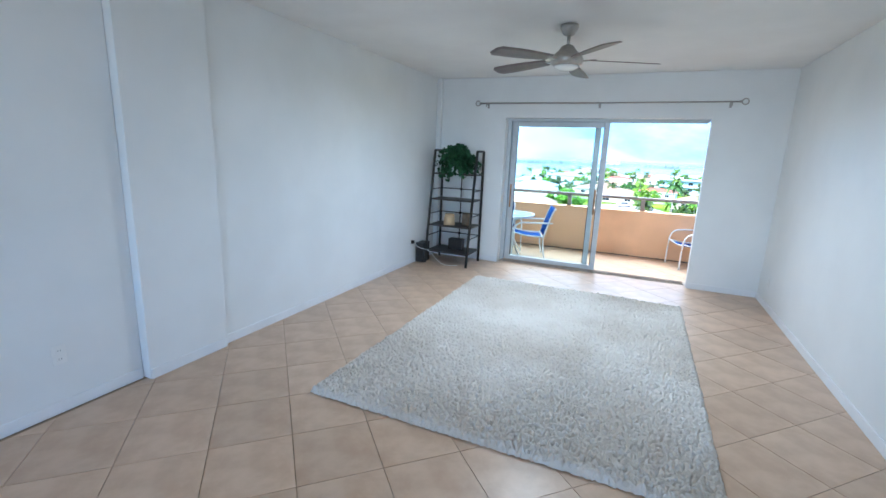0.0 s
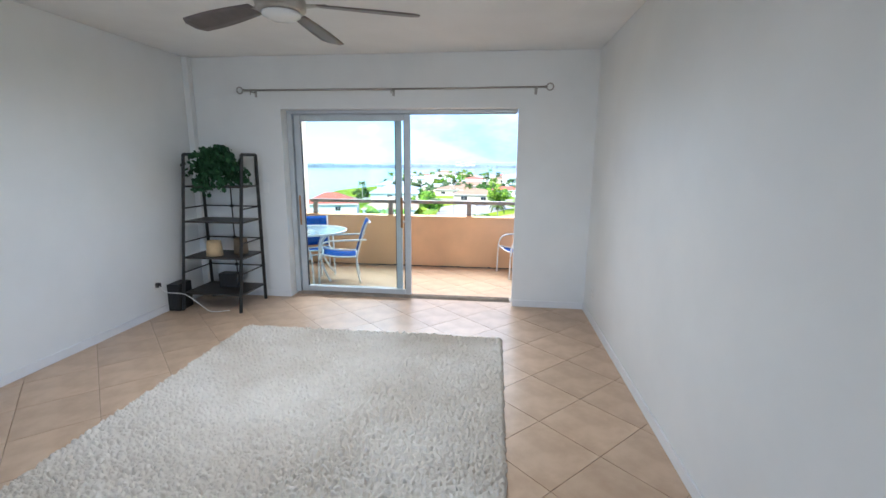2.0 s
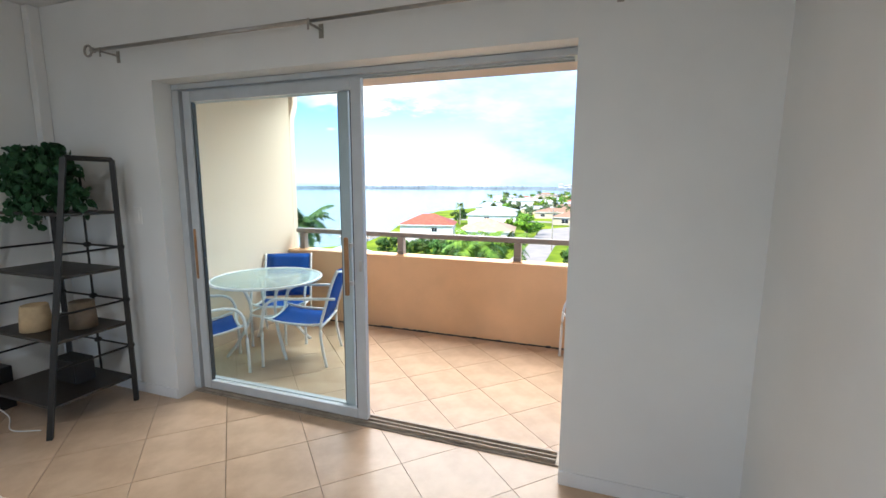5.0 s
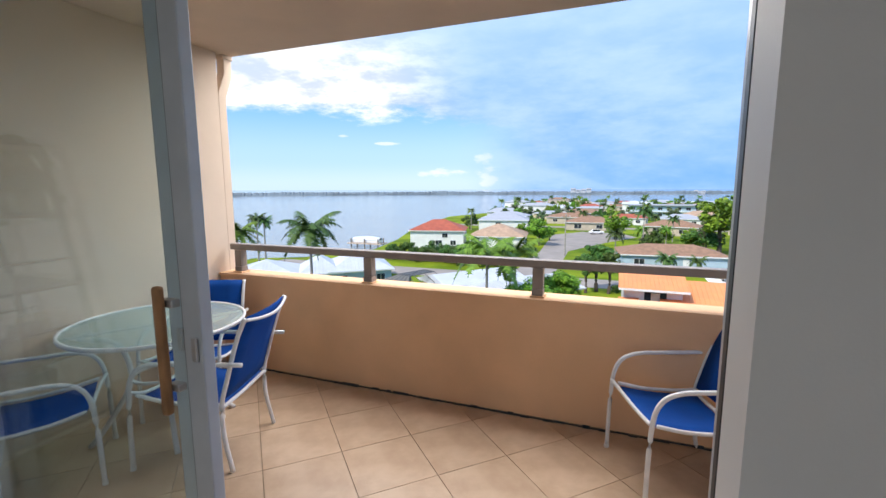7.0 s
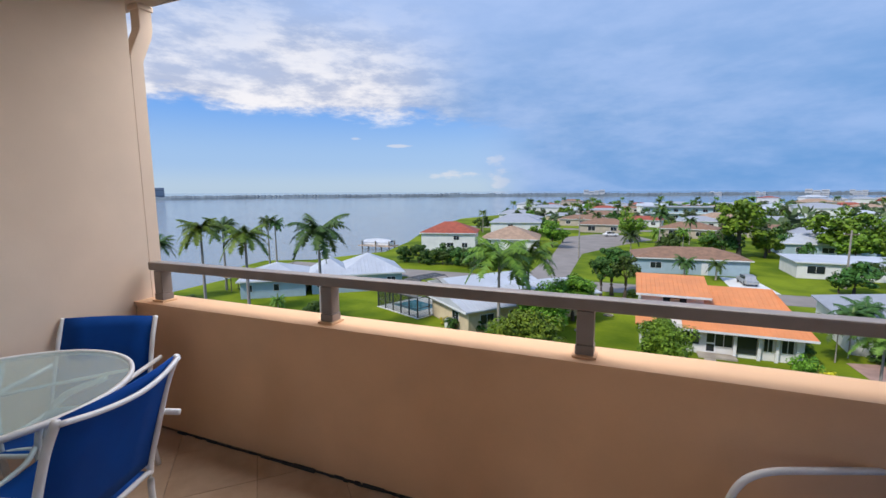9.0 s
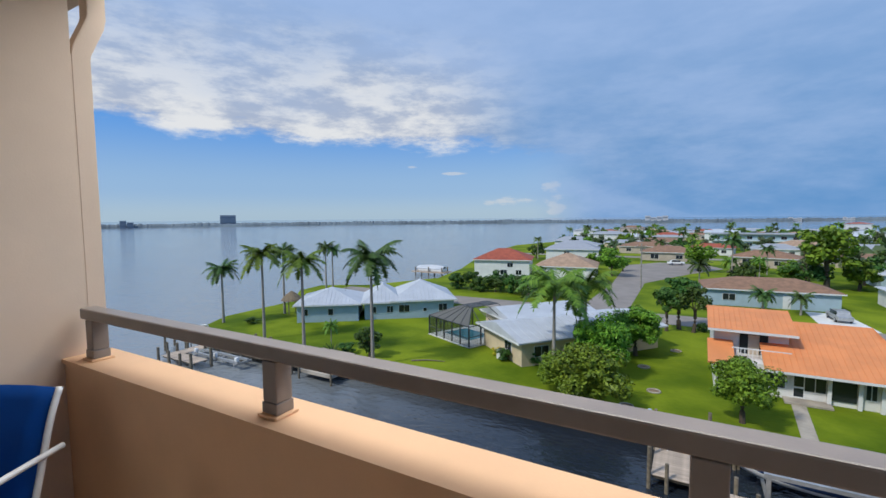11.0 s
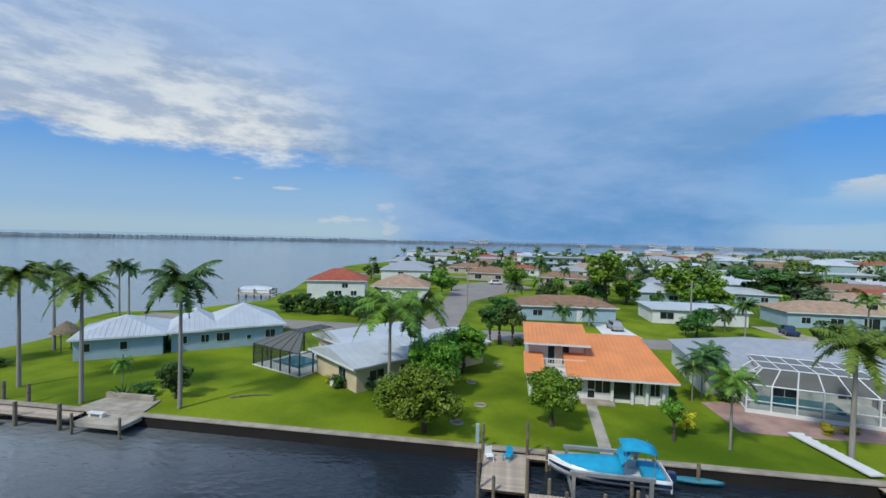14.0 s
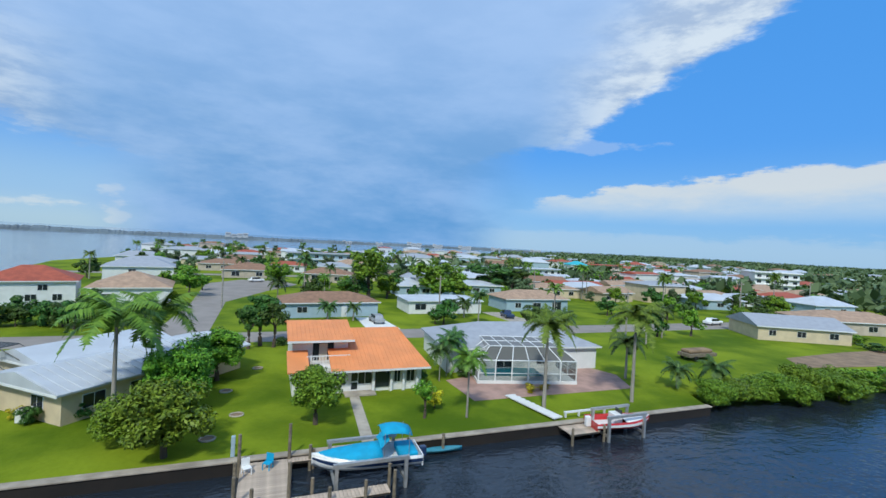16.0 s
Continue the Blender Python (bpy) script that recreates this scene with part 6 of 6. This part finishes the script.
part("roof", lathe(bmesh.new(), [(1.6, 2.1), (1.5, 2.25), (0.8, 3.0), (0.05, 3.5)], 16), mat("thatch", (0.22, 0.17, 0.11), 0.95, var=0.3, scale=3, fine=30, bump=0.7, dist=0.05), tiki)
for a in range(4):
    part("post", tb([(1.1 * math.cos(a * 1.57 + 0.4), 1.1 * math.sin(a * 1.57 + 0.4), 0), (1.1 * math.cos(a * 1.57 + 0.4), 1.1 * math.sin(a * 1.57 + 0.4), 2.2)], 0.07, 6), PILE, tiki)
log = thing("fallen_frond", pose(-19.9, 38.3, G), "dry brown palm frond lying on the lawn", "frond")
part("stalk", tb(smooth_path([(-1.6, -0.7, 0.06), (0, 0.1, 0.12), (1.5, 0.6, 0.05)], 4), 0.12, 6, 0.05, flat=0.6), PILE, log)
for x, y in ((0.4, 40.5), (-0.9, 46.5), (1.6, 53.5), (-1.2, 36.4)):
    s = thing("garden_bed_ring", pose(x, y, G), "small ring of stones round bare earth", "garden bed")
    part("ring", tb([(0.5 * math.cos(k * math.pi / 8), 0.45 * math.sin(k * math.pi / 8), 0.05) for k in range(17)], 0.07, 6), CONC, s)
    part("earth", lathe(bmesh.new(), [(0.43, 0.002), (0.43, 0.03), (0.02, 0.05)], 14), MULCH, s)
for x, y, h in ((32.5, 80.2, 8.5), (66, 100, 9), (61, 62.5, 8), (-6, 96, 9), (112, 78, 9), (150, 84, 9)):
    p = thing("utility_pole", pose(x, y, G), "wooden utility pole with crossarm", "pole")
    part("pole", tb([(0, 0, 0), (0, 0, h)], 0.16, 8, 0.11), BARK, p)
    part("crossarm", bx(-0.9, 0.9, -0.06, 0.06, h - 0.7, h - 0.56), PILE, p)
    for dx in (-0.8, 0, 0.8):
        part("insulator", bx(dx - 0.05, dx + 0.05, -0.05, 0.05, h - 0.558, h - 0.4), OUTLET, p)
trail = thing("utility_trailer", pose(57.2, 46.6, G), "old brown trailer loaded with scrap on the grass", "trailer")
part("bed", bx(0, 5.4, 0, 2.0, 0.55, 1.05, bevel=0.05), PILE, trail)
part("load", bx(0.3, 4.8, 0.2, 1.8, 1.052, 1.55, bevel=0.2), MULCH, trail)
for x in (1.2, 3.9):
    for y in (-0.12, 2.12):
        part("wheel", lathe(bmesh.new(), [(0.1, -0.11), (0.36, -0.11), (0.38, 0), (0.36, 0.11), (0.1, 0.11)], 16), PLASTIC, trail, m=pose(x, y, 0.38, 90, 0, 0))
ac = thing("air_conditioner", pose(-13.8, 42.6, G), "white outdoor air conditioning unit beside the house", "air conditioner")
part("cabinet", bx(-0.4, 0.4, -0.4, 0.4, 0.05, 1.0, bevel=0.04), OUTLET, ac)
part("grille", lathe(bmesh.new(), [(0.05, 1.002), (0.33, 1.002), (0.33, 1.03), (0.05, 1.04)], 18), DARK, ac)
for x, y, r_ in ((1.6, 30.9, 20), (2.8, 31.2, -30)):
    pc = thing("dock_chair", pose(x, y, G - 0.004, 0, 0, r_), "blue plastic chair on the dock" if x > 2 else "white plastic chair on the dock", "chair")
    mm = CANVAS if x > 2 else OUTLET
    part("seat", bx(-0.25, 0.25, -0.25, 0.25, 0.38, 0.42, bevel=0.02), mm, pc)
    part("backrest", bx(-0.25, 0.25, 0.22, 0.26, 0.422, 0.9, bevel=0.02), mm, pc)
    for a, b in product((-0.22, 0.22), (-0.22, 0.22)):
        part("leg", bx(a - 0.025, a + 0.025, b - 0.025, b + 0.025, 0, 0.378), mm, pc)



def car(x, y, rot, paint, label, pickup=False):
    t = thing("car", pose(x, y, G + 0.03, 0, 0, rot), label, "car")
    b = part("body", bx(-2.2, 2.2, -0.88, 0.88, 0.32, 0.92, bevel=0.16, seg=3), paint, t)
    x0, x1 = (-0.4, 1.2) if pickup else (-1.5, 1.1)
    cabin = bmesh.new()
    sheet(cabin, [[(x0, -0.80, 0.90), (x0, 0.80, 0.90)], [(x0 + 0.35, -0.68, 1.48), (x0 + 0.35, 0.68, 1.48)], [(x1 - 0.6, -0.68, 1.48), (x1 - 0.6, 0.68, 1.48)], [(x1, -0.80, 0.90), (x1, 0.80, 0.90)]], 0.04)
    part("roof", cabin, paint, t)
    for sg in (-1, 1):
        part("side_window", prism(bmesh.new(), [(x0 + 0.1, sg * 0.72 - 0.02), (x1 - 0.1, sg * 0.72 - 0.02), (x1 - 0.1, sg * 0.72 + 0.02), (x0 + 0.1, sg * 0.72 + 0.02)], 0.92, 1.42), WGLASS, t)
    part("windscreen", bx(x1 - 0.3, x1 - 0.26, -0.66, 0.66, 0.95, 1.4), WGLASS, t)
    for a, c in product((-1.35, 1.35), (-0.82, 0.82)):
        wl = part("wheel", lathe(bmesh.new(), [(0.12, -0.1), (0.30, -0.1), (0.33, 0), (0.30, 0.1), (0.12, 0.1)], 16), PLASTIC, t, m=pose(a, c, 0.33, 90, 0, 0))
        part("rim", lathe(bmesh.new(), [(0.02, -0.105), (0.18, -0.105), (0.18, 0.105), (0.02, 0.105)], 12), GALV, wl)
    for c in (-0.6, 0.6):
        part("headlight", bx(2.16, 2.215, c - 0.16, c + 0.16, 0.62, 0.76, bevel=0.02), OPAL, t)


car(48.6, 82.5, 80, HULLB, "dark pickup truck parked on the driveway", True)
car(93.0, 70.6, 3, HULLW, "white car parked along the street")
car(20.3, 79.0, 95, GALV, "silver car parked on the driveway")
car(-1.5, 146.0, 20, HULLW, "white car parked at the street end")

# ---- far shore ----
# no air haze is rendered; it is painted into these far colours
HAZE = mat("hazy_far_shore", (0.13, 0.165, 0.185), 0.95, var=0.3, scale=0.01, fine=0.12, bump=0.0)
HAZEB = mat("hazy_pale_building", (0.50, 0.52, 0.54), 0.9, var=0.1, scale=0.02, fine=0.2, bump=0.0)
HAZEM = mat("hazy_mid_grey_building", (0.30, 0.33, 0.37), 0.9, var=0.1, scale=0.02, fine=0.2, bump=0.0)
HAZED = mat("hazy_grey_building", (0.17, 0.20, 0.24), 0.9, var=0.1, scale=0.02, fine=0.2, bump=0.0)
verts, faces = [], []
r = random.Random(23)
N = 900
for i in range(N + 1):
    a = math.radians(-100 + 165 * i / N)
    d = 1000 + 80 * min(1, max(0, (math.degrees(a) + 66) / 80)) ** 1.3 + 900 * max(0, math.sin(a))
    h = (9 + 5 * noise.noise((i * 0.05, 0, 0)) + r.uniform(-2.5, 3.0)) * (0.32 + 0.24 * d / 1000)
    for k, (dd, zz) in enumerate(((0, WZ), (6, WZ + h * 0.75), (60, WZ + h), (400, WZ + h * 0.9))):
        verts.append(((d + dd) * math.sin(a), (d + dd) * math.cos(a), zz))
for i in range(N):
    for k in range(3):
        p = i * 4 + k
        faces.append((p, p + 4, p + 5, p + 1))
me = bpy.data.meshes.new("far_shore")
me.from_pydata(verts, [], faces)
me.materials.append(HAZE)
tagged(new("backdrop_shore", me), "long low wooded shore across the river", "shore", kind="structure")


def tower(az, dist, w, h, material, label, blocks=1):
    a = math.radians(az)
    t = thing("apartment_tower", pose(dist * math.sin(a), dist * math.cos(a), WZ, 0, 0, -az), label, "building", kind="structure")
    for k in range(blocks):
        ww = w / blocks
        hh = h * (1 - 0.22 * ((k * 2) % 3) / 2)
        x0 = -w / 2 + k * ww
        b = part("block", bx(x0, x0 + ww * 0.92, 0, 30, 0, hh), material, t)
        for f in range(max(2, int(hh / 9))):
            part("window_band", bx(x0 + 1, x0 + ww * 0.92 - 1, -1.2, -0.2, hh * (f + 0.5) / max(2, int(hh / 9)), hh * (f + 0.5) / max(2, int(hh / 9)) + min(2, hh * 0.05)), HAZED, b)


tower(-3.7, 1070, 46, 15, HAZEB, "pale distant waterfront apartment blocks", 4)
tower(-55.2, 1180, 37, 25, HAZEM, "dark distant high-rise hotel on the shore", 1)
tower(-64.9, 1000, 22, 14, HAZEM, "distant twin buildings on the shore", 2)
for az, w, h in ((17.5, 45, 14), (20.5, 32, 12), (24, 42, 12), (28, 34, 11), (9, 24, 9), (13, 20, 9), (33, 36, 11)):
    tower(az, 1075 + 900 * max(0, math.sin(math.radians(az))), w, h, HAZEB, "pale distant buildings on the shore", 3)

# ---- woods that run to the horizon in the east ----
verts, faces = [], []
r = random.Random(31)
for k in range(5200):
    d = 170 * (14 ** (r.random() ** 0.8))
    a = math.radians(r.uniform(16, 72) if d < 420 else r.uniform(27 + 0.0 * d, 76))
    x, y = d * math.sin(a), d * math.cos(a)
    if y > 430 + 0.8 * x or (d < 700 and y > 55 and any((x - p) ** 2 + (y - q) ** 2 < (c + 3) ** 2 for p, q, c in taken)) or y < 40:
        continue
    if d < 900 and r.random() < 0.68:
        continue
    h, w = r.uniform(3, 7.5), r.uniform(2.5, 5) * (1 + d / 1200)
    for j in range(26 if d < 500 else 12):
        n = rnd_dir(r)
        c = Vector((x + n.x * w, y + n.y * w, G + h * 0.5 + n.z * h * 0.5))
        e1, e2 = rnd_dir(r), rnd_dir(r)
        s = w * r.uniform(0.3, 0.55)
        i = len(verts)
        verts += [c - e1 * s, c + e2 * s * 0.8, c + e1 * s, c - e2 * s * 0.8]
        faces.append((i, i + 1, i + 2, i + 3))
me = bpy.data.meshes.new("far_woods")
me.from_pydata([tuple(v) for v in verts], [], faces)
me.materials.append(HAZELEAF)
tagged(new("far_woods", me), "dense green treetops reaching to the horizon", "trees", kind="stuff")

# ---- floor tiles, laid diagonally ----


def lay_tiles(parent, side, ox, oy, x0, x1, y0, y1, z, thick, material, skip=None):
    """Square tiles on the diagonal from the corner (ox, oy), cut at the walls."""
    h = side / math.sqrt(2)
    g = 0.0028
    whole = mesh_of("tile", prism(bmesh.new(), [(0, -h + g), (h - g, 0), (0, h - g), (-h + g, 0)], -thick, 0), material)
    n = int(max(x1 - x0, y1 - y0) / h) + 24
    for i in range(-n, n):
        for j in range(-n, n):
            if (i + j) % 2:
                continue
            cx, cy = ox + i * h, oy + h + j * h
            if cx < x0 - h or cx > x1 + h or cy < y0 - h or cy > y1 + h:
                continue
            poly = [(cx, cy - h + g), (cx + h - g, cy), (cx, cy + h - g), (cx - h + g, cy)]
            cut = clip_poly(poly, x0, x1, y0, y1)
            if len(cut) < 3:
                continue
            if len(cut) == 4 and all(abs(a - c) + abs(b - d) < 1e-9 for (a, b), (c, d) in zip(cut, poly)):
                part("tile", whole, material, parent, m=pose(cx, cy, z))
            else:
                part("tile", prism(bmesh.new(), [(x - cx, y - cy) for x, y in cut], -thick, 0), material, parent, m=pose(cx, cy, z))


lay_tiles(bpy.data.objects["floor"], 0.43, 1.89, -4.69, WX, RW, -7.4, 0.128, 0.0, 0.0055, TILE)
lay_tiles(bpy.data.objects["balcony_slab"], 0.43, 2.01, 1.36, BX0, EX, WT + 0.02, PY - 0.004, FB, 0.0075, TILE)
